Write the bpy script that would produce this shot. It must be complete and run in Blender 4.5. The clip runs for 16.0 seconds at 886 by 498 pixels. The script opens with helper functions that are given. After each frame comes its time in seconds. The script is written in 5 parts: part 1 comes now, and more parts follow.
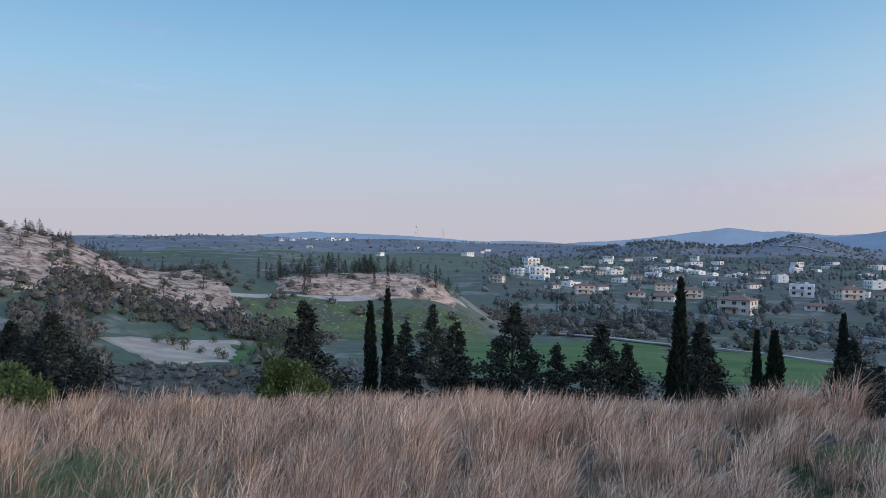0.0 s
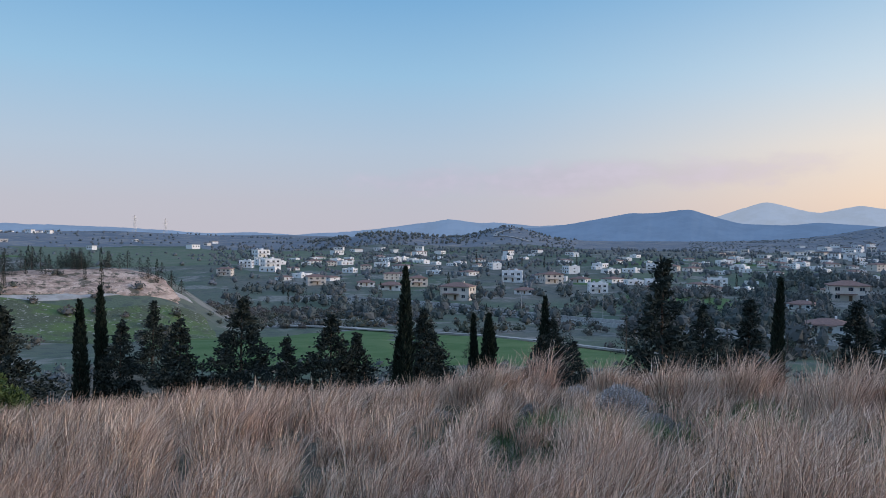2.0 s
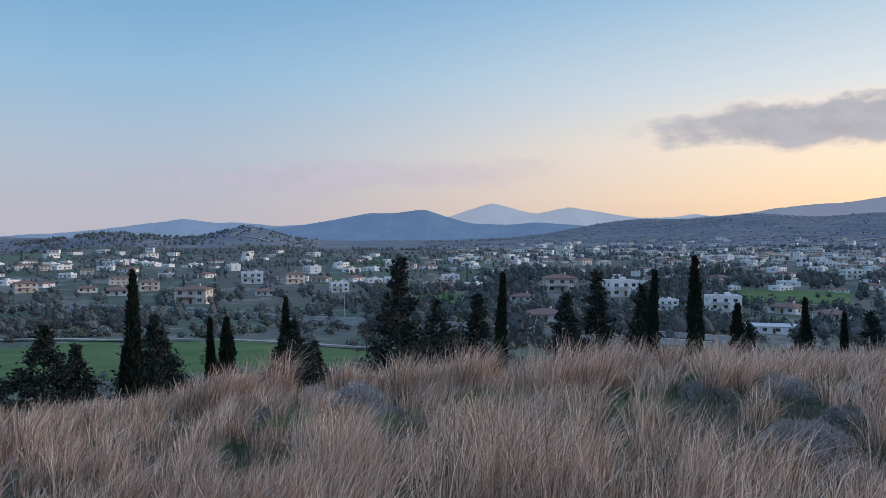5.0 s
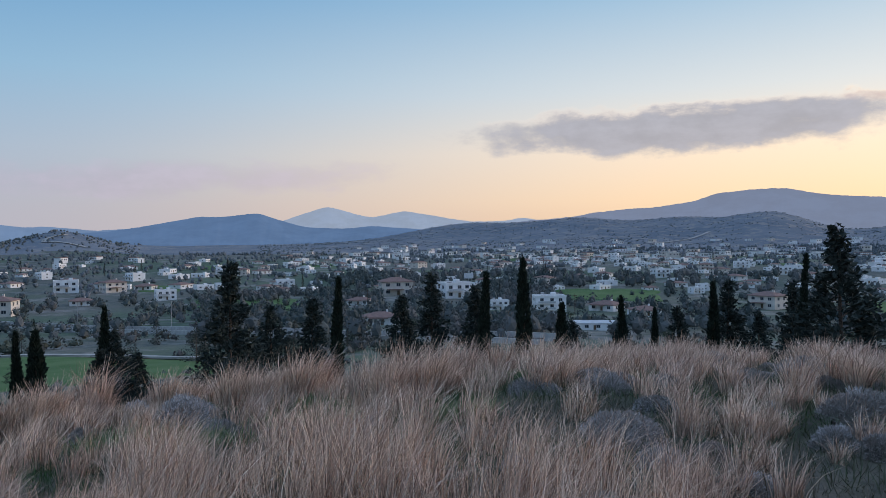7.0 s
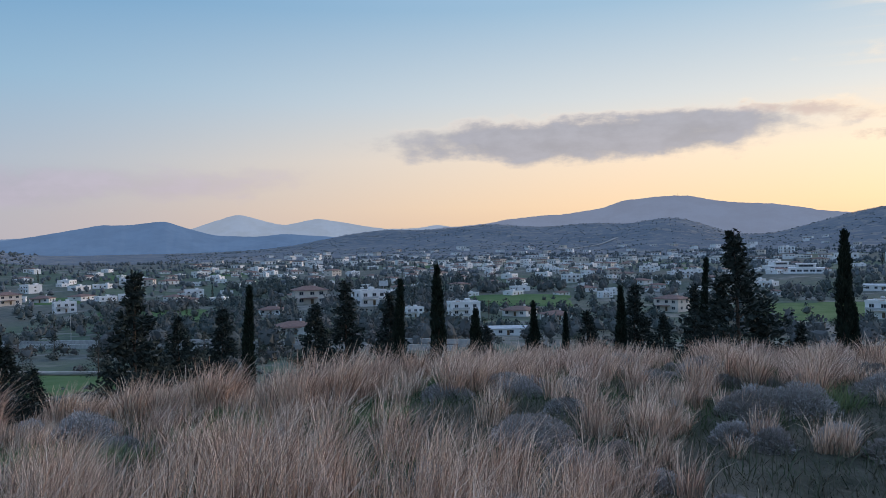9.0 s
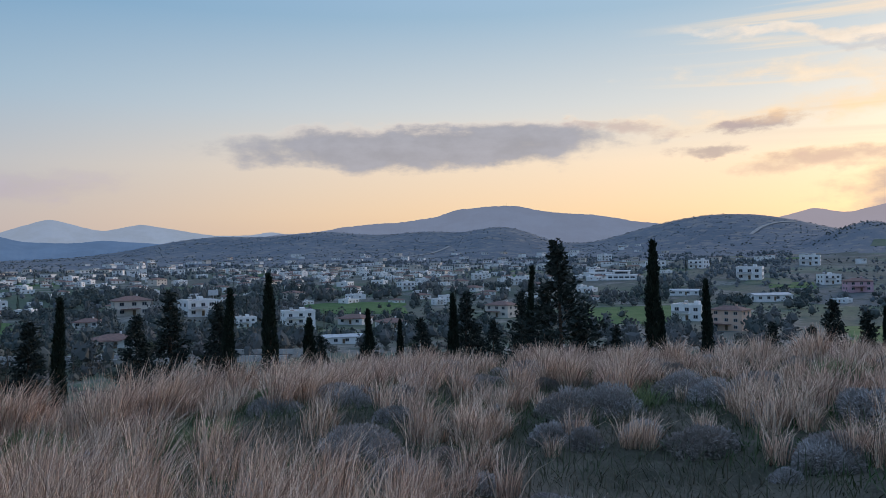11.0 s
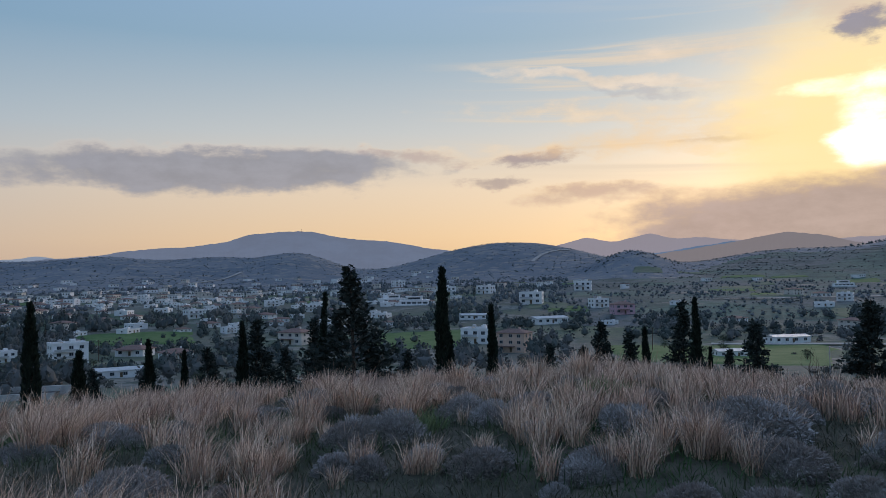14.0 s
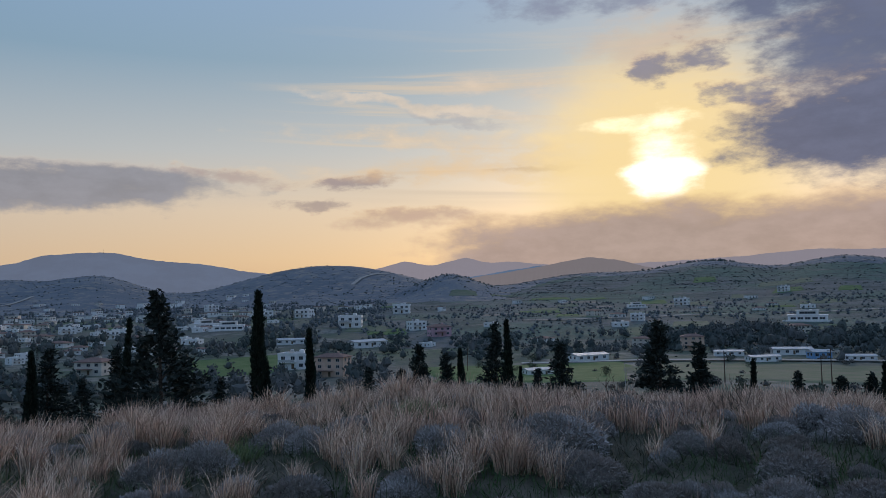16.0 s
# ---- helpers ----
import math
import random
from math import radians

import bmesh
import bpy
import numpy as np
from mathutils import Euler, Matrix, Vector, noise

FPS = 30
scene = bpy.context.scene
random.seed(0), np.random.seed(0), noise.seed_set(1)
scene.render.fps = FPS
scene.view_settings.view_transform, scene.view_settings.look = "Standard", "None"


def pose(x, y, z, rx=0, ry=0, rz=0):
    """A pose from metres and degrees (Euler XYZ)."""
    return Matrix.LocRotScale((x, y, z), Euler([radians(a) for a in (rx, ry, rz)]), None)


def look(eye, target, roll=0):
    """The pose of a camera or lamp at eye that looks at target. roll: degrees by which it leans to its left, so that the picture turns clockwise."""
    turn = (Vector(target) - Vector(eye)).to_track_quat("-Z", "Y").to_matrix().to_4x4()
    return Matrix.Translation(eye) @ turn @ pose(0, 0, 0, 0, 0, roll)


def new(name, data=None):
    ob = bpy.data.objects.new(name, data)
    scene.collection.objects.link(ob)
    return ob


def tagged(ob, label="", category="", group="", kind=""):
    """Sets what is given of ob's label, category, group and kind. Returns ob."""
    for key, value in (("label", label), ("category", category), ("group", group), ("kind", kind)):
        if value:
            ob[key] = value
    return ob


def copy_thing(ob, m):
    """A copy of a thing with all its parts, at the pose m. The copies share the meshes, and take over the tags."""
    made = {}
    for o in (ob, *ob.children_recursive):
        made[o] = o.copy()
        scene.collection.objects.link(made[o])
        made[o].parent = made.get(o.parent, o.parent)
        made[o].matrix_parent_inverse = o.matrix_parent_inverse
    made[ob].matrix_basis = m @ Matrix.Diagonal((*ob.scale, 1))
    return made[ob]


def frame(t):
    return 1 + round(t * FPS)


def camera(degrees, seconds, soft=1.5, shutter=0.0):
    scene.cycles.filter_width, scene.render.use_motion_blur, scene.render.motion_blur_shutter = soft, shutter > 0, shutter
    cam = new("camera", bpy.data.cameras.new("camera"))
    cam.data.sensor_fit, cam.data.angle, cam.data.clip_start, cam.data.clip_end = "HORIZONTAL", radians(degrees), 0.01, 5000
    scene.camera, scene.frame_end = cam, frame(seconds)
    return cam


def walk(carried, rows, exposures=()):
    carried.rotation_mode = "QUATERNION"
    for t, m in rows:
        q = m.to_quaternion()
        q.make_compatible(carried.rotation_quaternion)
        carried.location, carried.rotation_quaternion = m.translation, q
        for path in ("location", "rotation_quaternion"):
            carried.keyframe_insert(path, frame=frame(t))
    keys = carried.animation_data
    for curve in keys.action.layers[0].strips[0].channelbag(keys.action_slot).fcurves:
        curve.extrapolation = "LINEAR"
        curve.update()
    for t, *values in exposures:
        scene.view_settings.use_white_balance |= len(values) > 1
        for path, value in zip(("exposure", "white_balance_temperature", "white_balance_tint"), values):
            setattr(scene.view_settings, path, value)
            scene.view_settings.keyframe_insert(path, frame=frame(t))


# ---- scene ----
# ---- camera ----
cam = camera(60.43, 16.0, 0.8)
EYE, TILT, LEAN = 1.65, -0.3, -0.8
ROWS = [
    (0.0, 0.0000, 0.0000, 0.0000, 0.000, -0.000, -0.000),
    (0.5, 0.0262, 0.0052, 0.0007, -5.564, -0.271, -0.061),
    (1.0, 0.0446, -0.0240, 0.0033, -10.490, -0.484, 0.013),
    (1.5, 0.0638, -0.0573, -0.0019, -15.859, -0.627, 0.329),
    (2.0, 0.0787, -0.0875, 0.0018, -20.052, -0.737, 0.457),
    (2.5, 0.0948, -0.0952, 0.0017, -23.115, -0.842, 0.581),
    (3.0, 0.1116, -0.0967, 0.0056, -26.731, -0.919, 0.650),
    (3.5, 0.1221, -0.1108, 0.0055, -30.351, -0.979, 0.713),
    (4.0, 0.1280, -0.1258, 0.0090, -33.368, -0.958, 0.777),
    (4.5, 0.1281, -0.1447, 0.0117, -35.827, -0.965, 0.813),
    (5.0, 0.1429, -0.1625, 0.0069, -39.360, -0.985, 0.889),
    (7.5, 0.2065, -0.1644, 0.0143, -54.027, -0.804, 1.294),
    (8.0, 0.2133, -0.1739, 0.0143, -55.934, -0.650, 1.421),
    (8.5, 0.2156, -0.1799, 0.0154, -56.752, -0.563, 1.564),
    (9.0, 0.2262, -0.1791, 0.0062, -58.088, -0.531, 1.592),
    (9.5, 0.2313, -0.1929, 0.0057, -61.822, -0.656, 1.564),
    (12.0, 0.2907, -0.2733, 0.0299, -72.939, 0.431, 1.225),
    (12.5, 0.3042, -0.2843, 0.0291, -74.107, 0.764, 1.104),
    (13.0, 0.3199, -0.3025, 0.0287, -77.165, 1.063, 0.982),
    (13.5, 0.3296, -0.3202, 0.0274, -80.732, 1.288, 0.951),
    (14.0, 0.3222, -0.3269, 0.0328, -85.755, 1.361, 1.240),
    (14.5, 0.3202, -0.3250, 0.0356, -90.649, 1.509, 1.475),
    (15.0, 0.3111, -0.3316, 0.0402, -94.144, 1.937, 1.617),
    (15.5, 0.3036, -0.3380, 0.0418, -97.356, 2.402, 1.589),
    (16.0, 0.2833, -0.3431, 0.0439, -99.279, 2.820, 1.334),
]
EXPOSURES = [(0.0, 0.26), (3.0, 0.22), (5.0, 0.16), (9.5, 0.02), (12.0, -0.22), (13.0, -0.34), (14.0, -0.34), (15.0, -0.29), (16.0, -0.54)]
walk(cam, [(t, pose(0, 0, EYE, TILT, LEAN, 0) @ pose(x, y, z, 90 + pitch, roll, yaw)) for t, x, y, z, yaw, pitch, roll in ROWS], EXPOSURES)

# ---- world: evening sky with clouds ----
SUN_BEARING, SUN_HEIGHT = -115.8, 8.8
sun_way = Vector((-math.sin(radians(SUN_BEARING)) * math.cos(radians(SUN_HEIGHT)), math.cos(radians(SUN_BEARING)) * math.cos(radians(SUN_HEIGHT)), math.sin(radians(SUN_HEIGHT))))


class Nodes:
    """A short way to write node trees."""

    def __init__(self, tree):
        self.tree = tree
        tree.nodes.clear()

    def add(self, kind, inputs=None, **values):
        node = self.tree.nodes.new(kind)
        for key, value in values.items():
            setattr(node, key, value)
        for key, value in (inputs or {}).items():
            if isinstance(value, bpy.types.NodeSocket):
                self.tree.links.new(value, node.inputs[key])
            else:
                node.inputs[key].default_value = value
        return node

    def math(self, op, a, b=0.0, c=0.0):
        return self.add("ShaderNodeMath", {0: a, 1: b, 2: c}, operation=op).outputs[0]

    def span(self, value, a, b, lo=0.0, hi=1.0):
        return self.add("ShaderNodeMapRange", {0: value, 1: a, 2: b, 3: lo, 4: hi}, interpolation_type="SMOOTHSTEP").outputs[0]

    def noise(self, vector, scale, detail=4.0, rough=0.55, warp=0.0):
        return self.add("ShaderNodeTexNoise", {"Vector": vector, "Scale": scale, "Detail": detail, "Roughness": rough, "Distortion": warp}).outputs[0]

    def mix(self, factor, a, b, blend="MIX"):
        node = self.add("ShaderNodeMix", data_type="RGBA", blend_type=blend)
        for socket, value in ((node.inputs[0], factor), (node.inputs[6], a), (node.inputs[7], b)):
            if isinstance(value, bpy.types.NodeSocket):
                self.tree.links.new(value, socket)
            else:
                socket.default_value = value if isinstance(value, float) else (*value[:3], 1)
        return node.outputs[2]

    def ramp(self, value, stops):
        node = self.add("ShaderNodeValToRGB", {0: value})
        band = node.color_ramp
        while len(band.elements) < len(stops):
            band.elements.new(0.5)
        for el, (p, colour) in zip(band.elements, stops):
            el.position, el.color = p, (*colour, 1)
        return node.outputs[0]


def rgb(r, g, b):
    """A colour as the eye reads it, 0 to 255, in linear light."""
    return tuple(((c / 255 + 0.055) / 1.055) ** 2.4 if c > 10 else c / 3294 for c in (r, g, b))


world = bpy.data.worlds.new("evening_sky")
scene.world = world
world.use_nodes = True
N = Nodes(world.node_tree)
way = N.add("ShaderNodeTexCoord").outputs["Generated"]
xyz = N.add("ShaderNodeSeparateXYZ", {0: way}).outputs
up = N.math("MULTIPLY", N.math("ARCSINE", xyz[2]), 57.2958)
bearing = N.math("MULTIPLY", N.math("ARCTAN2", N.math("MULTIPLY", xyz[0], -1.0), xyz[1]), 57.2958)
toward = N.add("ShaderNodeVectorMath", {0: way, 1: tuple(sun_way)}, operation="DOT_PRODUCT").outputs["Value"]
height_part = N.math("DIVIDE", up, 60.0)
# both ramps brighten again above the view, added to fill the land with light
cool = N.ramp(height_part, [(0.0, rgb(196, 192, 203)), (0.045, rgb(190, 190, 204)), (0.11, rgb(178, 194, 214)), (0.20, rgb(150, 191, 222)), (0.32, rgb(108, 165, 212)), (0.55, rgb(158, 196, 252)), (1.0, rgb(172, 206, 255))])
warm = N.ramp(height_part, [(0.0, rgb(226, 186, 148)), (0.05, rgb(240, 206, 168)), (0.11, rgb(238, 215, 190)), (0.18, rgb(204, 207, 209)), (0.29, rgb(150, 180, 204)), (0.55, rgb(158, 192, 246)), (1.0, rgb(172, 204, 255))])
cool = N.mix(1.0, cool, (0.90, 0.91, 0.92), "MULTIPLY")
warm = N.mix(1.0, warm, (1.24, 1.23, 1.21), "MULTIPLY")
air = N.mix(N.span(toward, -0.15, 0.93), cool, warm)
sky = N.add("ShaderNodeTexSky", sky_type="NISHITA", sun_disc=False, sun_elevation=radians(SUN_HEIGHT), sun_rotation=radians(-SUN_BEARING), dust_density=2.0)
air = N.mix(0.12, air, N.mix(1.0, sky.outputs[0], (0.12, 0.12, 0.12), "MULTIPLY"))
# thin streaks fanning out near the sun
flat = N.add("ShaderNodeCombineXYZ", {0: N.math("MULTIPLY", bearing, 0.022), 1: N.math("ADD", N.math("MULTIPLY", up, 0.50), N.math("MULTIPLY", bearing, -0.010))}).outputs[0]
streak = N.span(N.noise(flat, 1.3, 5.0, 0.6, 0.6), 0.47, 0.68)
streak_zone = N.math("MULTIPLY", N.span(toward, 0.84, 0.96), N.math("MULTIPLY", N.span(up, 6.0, 9.0), N.span(up, 22.0, 14.0)))
air = N.mix(N.math("MULTIPLY", N.math("MULTIPLY", streak, streak_zone), 0.9), air, rgb(255, 234, 208))
# glow of the veiled sun
glow = N.math("POWER", N.math("MAXIMUM", toward, 0.0), 90.0)
air = N.mix(N.math("MULTIPLY", glow, 0.75), air, (1.04, 0.86, 0.64))
puff = N.add("ShaderNodeCombineXYZ", {0: N.math("MULTIPLY", bearing, 0.10), 1: N.math("MULTIPLY", up, 0.22)}).outputs[0]
fluff = N.noise(puff, 3.2, 9.0, 0.62)
coarse = N.noise(puff, 1.1, 3.0, 0.5)
# clouds drift out of their plain shapes
drawn = N.add("ShaderNodeTexNoise", {"Vector": puff, "Scale": 1.9, "Detail": 6.0, "Roughness": 0.6}).outputs["Color"]
drawn = N.add("ShaderNodeSeparateXYZ", {0: drawn}).outputs
cloud_bearing = N.math("ADD", bearing, N.math("MULTIPLY", N.math("SUBTRACT", drawn[0], 0.5), 9.0))
cloud_up = N.math("ADD", up, N.math("MULTIPLY", N.math("SUBTRACT", drawn[1], 0.5), 2.6))


def cloud(base, az, el, wide, tall, slope, edge, ragged, colour, amount=1.0, rim=None, flat_top=False, still=False):
    """A bank of cloud: an oval on the sky, frayed by noise; tall: its reach up and down; rim: the colour of its lit upper edge."""
    across, above = (bearing, up) if still else (cloud_bearing, cloud_up)
    rise, drop = tall if isinstance(tall, tuple) else (tall, tall)
    du = N.math("DIVIDE", N.math("SUBTRACT", across, az), wide)
    over = N.math("SUBTRACT", N.math("SUBTRACT", above, el), N.math("MULTIPLY", N.math("SUBTRACT", across, az), slope))
    dv = N.math("MAXIMUM", N.math("DIVIDE", over, rise), N.math("DIVIDE", over, -drop))
    du2 = N.math("MULTIPLY", du, du)
    if flat_top:
        du2 = N.math("MULTIPLY", du2, N.math("MULTIPLY", du2, du2))
    lump = N.math("ADD", N.math("MULTIPLY", N.math("SUBTRACT", fluff, 0.5), ragged), N.math("MULTIPLY", N.math("SUBTRACT", coarse, 0.5), ragged * 0.6))
    inside = N.math("ADD", N.math("SUBTRACT", 1.0, N.math("ADD", du2, N.math("MULTIPLY", dv, dv))), lump)
    cover = N.span(inside, 0.0, edge)
    tone = N.mix(N.span(fluff, 0.3, 0.7), colour, tuple(c * 1.22 for c in colour))
    if rim:
        tone = N.mix(N.math("MULTIPLY", N.span(inside, edge * 1.1, 0.05), N.span(N.math("DIVIDE", over, rise), 0.0, 0.6)), tone, rim)
    return N.mix(N.math("MULTIPLY", cover, amount), base, tone)


WARM_VEIL = rgb(255, 226, 190)
air = cloud(air, 21.4, 14.5, 2.0, 0.6, 0.0, 0.9, 2.0, rgb(138, 162, 200), 0.6)
air = cloud(air, 21.8, 10.8, 3.0, 0.5, 0.05, 1.2, 2.4, rgb(158, 182, 212), 0.35)
air = cloud(air, -30.0, 4.6, 22.0, 1.6, -0.03, 1.2, 1.6, rgb(176, 166, 184), 0.5)
# the long grey cloud, its far end warm and thin
air = cloud(air, -88.0, 9.3, 8.0, (0.9, 1.1), 0.0, 1.4, 2.6, WARM_VEIL, 0.5)
air = cloud(air, -68.6, 8.2, 17.5, (1.75, 2.1), -0.004, 0.7, 1.3, rgb(156, 157, 168), 0.88, rgb(244, 226, 212))
air = cloud(air, -84.5, 9.2, 4.5, (0.6, 0.9), 0.02, 1.2, 3.2, rgb(190, 172, 170), 0.7, rgb(250, 222, 196))
air = cloud(air, -92.6, 8.9, 5.0, (0.8, 0.9), -0.05, 1.3, 4.4, rgb(172, 156, 158), 0.85, rgb(246, 214, 184))
air = cloud(air, -89.4, 7.3, 4.0, (0.55, 0.6), 0.02, 1.2, 3.8, rgb(180, 162, 158), 0.75)
# thin warm bands drawn out from the sun
air = cloud(air, -99.5, 14.0, 13.0, 0.55, 0.13, 1.3, 1.8, rgb(252, 230, 206), 0.7)
air = cloud(air, -106.0, 15.2, 8.0, 1.0, 0.10, 1.6, 2.6, rgb(252, 226, 200), 0.6)
air = cloud(air, -100.0, 11.7, 15.0, 1.1, 0.05, 1.6, 2.6, WARM_VEIL, 0.75)
air = cloud(air, -104.0, 9.8, 14.0, 1.7, 0.02, 1.6, 2.6, rgb(255, 214, 160), 0.7)
air = cloud(air, -101.5, 13.0, 5.0, 0.4, 0.16, 1.4, 2.2, rgb(186, 182, 188), 0.5)
air = cloud(air, -106.5, 9.6, 4.2, 0.35, -0.04, 1.3, 3.0, rgb(214, 180, 146), 0.6)
# the sun behind thin veils: a hot core, a shaft above it and a lit streak over both
air = cloud(air, -111.0, 10.6, 10.0, 3.6, -0.03, 1.8, 2.0, (1.10, 0.90, 0.55), 0.65)
veil = N.math("MULTIPLY", N.math("SUBTRACT", fluff, 0.5), 0.007)
air = N.mix(N.math("MULTIPLY", N.span(N.math("ADD", toward, veil), 0.980, 0.9992), 0.9), air, (1.40, 1.06, 0.52))
air = cloud(air, -114.2, 12.35, 5.2, 0.7, -0.02, 1.3, 2.2, (1.75, 1.48, 0.95), 0.95, still=True)
air = cloud(air, -115.9, 10.2, 2.7, 3.4, 0.0, 1.7, 2.2, (2.1, 1.85, 1.30), 1.0, still=True)
air = cloud(air, -115.8, 8.4, 3.4, (1.7, 1.9), 0.0, 1.3, 1.6, (2.6, 2.4, 2.0), 1.0, still=True)
# the low bank under the sun
air = cloud(air, -97.0, 6.1, 6.5, (0.75, 1.2), -0.04, 1.3, 2.4, rgb(206, 174, 158), 0.75, rgb(250, 208, 160))
air = cloud(air, -132.0, 3.0, 36.0, (4.2, 4.6), 0.0, 0.7, 0.7, rgb(190, 168, 162), 0.92, rgb(240, 196, 150), True)
# the dark cloud beside the sun and its ragged outliers
air = cloud(air, -116.5, 18.0, 7.0, 2.6, 0.0, 1.6, 3.0, rgb(222, 200, 186), 0.6, rgb(250, 220, 190))
air = cloud(air, -130.5, 11.2, 12.6, (4.4, 4.8), 0.0, 0.7, 1.4, rgb(112, 118, 146), 0.96, rgb(240, 202, 168))
air = cloud(air, -127.5, 15.6, 6.0, (5.0, 4.0), 0.0, 1.0, 1.8, rgb(124, 128, 152), 0.85, rgb(238, 204, 176))
air = cloud(air, -130.0, 20.5, 13.5, (7.0, 7.4), 0.03, 0.9, 1.9, rgb(114, 122, 150), 0.94, rgb(238, 206, 178))
air = cloud(air, -117.0, 16.5, 4.2, (1.4, 1.5), -0.12, 1.3, 4.6, rgb(142, 142, 162), 0.85, rgb(240, 206, 178))
air = cloud(air, -121.0, 14.1, 3.0, (1.1, 1.1), -0.08, 1.3, 4.0, rgb(142, 142, 162), 0.85, rgb(248, 212, 176))
air = cloud(air, -111.5, 21.6, 10.0, (2.4, 1.9), -0.03, 1.2, 3.0, rgb(146, 152, 176), 0.8, rgb(226, 206, 190))
# overhead the added brightness stays; below the horizon lies dim ground
air = N.mix(N.span(up, -0.5, -3.0), air, (0.10, 0.10, 0.09))
back = N.add("ShaderNodeBackground", {0: air, 1: 1.0})
N.add("ShaderNodeOutputWorld", {0: back.outputs[0]})

sun = new("sun", bpy.data.lights.new("sun", "SUN"))
sun.matrix_world = look(sun_way * 50, (0, 0, 0))
sun.data.energy, sun.data.angle, sun.data.color = 2.0, radians(22), (1.0, 0.84, 0.72)

# ---- materials ----


def material(name, paint, rough=0.85, bump=0.0, bump_scale=20.0, metal=0.0, through_light=0.0, sheen=0.0):
    """paint(n, place) gives the colour socket or a colour."""
    m = bpy.data.materials.new(name)
    m.use_nodes = True
    n = Nodes(m.node_tree)
    place = n.add("ShaderNodeTexCoord").outputs["Object"]
    if bump or callable(paint):
        spot = n.add("ShaderNodeNewGeometry").outputs["Position"]
    colour = paint(n, spot) if callable(paint) else (*paint, 1)
    shader = n.add("ShaderNodeBsdfPrincipled", {"Base Color": colour, "Roughness": rough, "Metallic": metal, "Specular IOR Level": 0.06 if rough > 0.78 else 0.25})
    if bump:
        shade = n.add("ShaderNodeBump", {"Strength": bump, "Distance": 1.0 / bump_scale, "Height": n.noise(spot, bump_scale, 5.0)})
        m.node_tree.links.new(shade.outputs[0], shader.inputs["Normal"])
    out = shader.outputs[0]
    if through_light:
        leaf = n.add("ShaderNodeBsdfTranslucent", {0: colour})
        out = n.add("ShaderNodeMixShader", {0: through_light, 1: out, 2: leaf.outputs[0]}).outputs[0]
    n.add("ShaderNodeOutputMaterial", {0: out})
    return m


def two_tone(a, b, scale, detail=5.0, lo=0.35, hi=0.65):
    return lambda n, p: n.mix(n.span(n.noise(p, scale, detail, 0.6), lo, hi), a, b)


def island_tone(a, b, c=None, patch=None):
    """Leaf by leaf variation, with a slow drift over the ground."""
    def paint(n, p):
        pick = n.add("ShaderNodeNewGeometry").outputs["Random Per Island"]
        colour = n.mix(pick, a, b)
        if c:
            colour = n.mix(n.span(n.noise(p, patch or 0.35, 3.0), 0.42, 0.66), colour, c)
        return colour
    return paint


def land(n, p):
    """Scrub, dry earth and meadow on the open land."""
    big, mid, fine = n.noise(p, 0.006, 5.0, 0.6), n.noise(p, 0.03, 5.0, 0.65), n.noise(p, 0.22, 4.0, 0.7)
    colour = n.mix(n.span(big, 0.40, 0.60), (0.094, 0.128, 0.086), (0.136, 0.138, 0.120))
    colour = n.mix(n.math("MULTIPLY", n.span(mid, 0.52, 0.62), 0.7), colour, (0.26, 0.245, 0.225))
    colour = n.mix(n.math("MULTIPLY", n.span(fine, 0.50, 0.58), 0.6), colour, (0.072, 0.088, 0.082))
    return colour


def hazed_hill_scrub(n, p):
    """Hill garrigue, bluish distance haze put into its colour, with terraces and bare spots."""
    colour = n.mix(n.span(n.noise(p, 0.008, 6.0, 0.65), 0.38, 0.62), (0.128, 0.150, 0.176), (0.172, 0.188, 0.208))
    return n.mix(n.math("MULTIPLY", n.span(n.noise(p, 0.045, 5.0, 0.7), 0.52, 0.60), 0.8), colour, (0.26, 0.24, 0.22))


def terraces(n, p):
    """Old terraces on the western slopes: dull meadow, dark brush and pale earth banks in bands along the contours."""
    level = n.add("ShaderNodeMapping", {"Vector": p, "Scale": (0.10, 0.10, 2.2)}).outputs[0]
    colour = n.mix(n.span(n.noise(p, 0.007, 5.0, 0.6), 0.40, 0.60), (0.100, 0.150, 0.122), (0.135, 0.146, 0.146))
    colour = n.mix(n.math("MULTIPLY", n.span(n.noise(level, 0.16, 4.0, 0.6), 0.50, 0.60), 0.65), colour, (0.072, 0.090, 0.084))
    colour = n.mix(n.math("MULTIPLY", n.span(n.noise(level, 0.11, 5.0, 0.7), 0.60, 0.66), 0.6), colour, (0.20, 0.19, 0.17))
    return n.mix(n.math("MULTIPLY", n.span(n.noise(p, 0.15, 4.0, 0.7), 0.52, 0.60), 0.6), colour, (0.060, 0.074, 0.066))


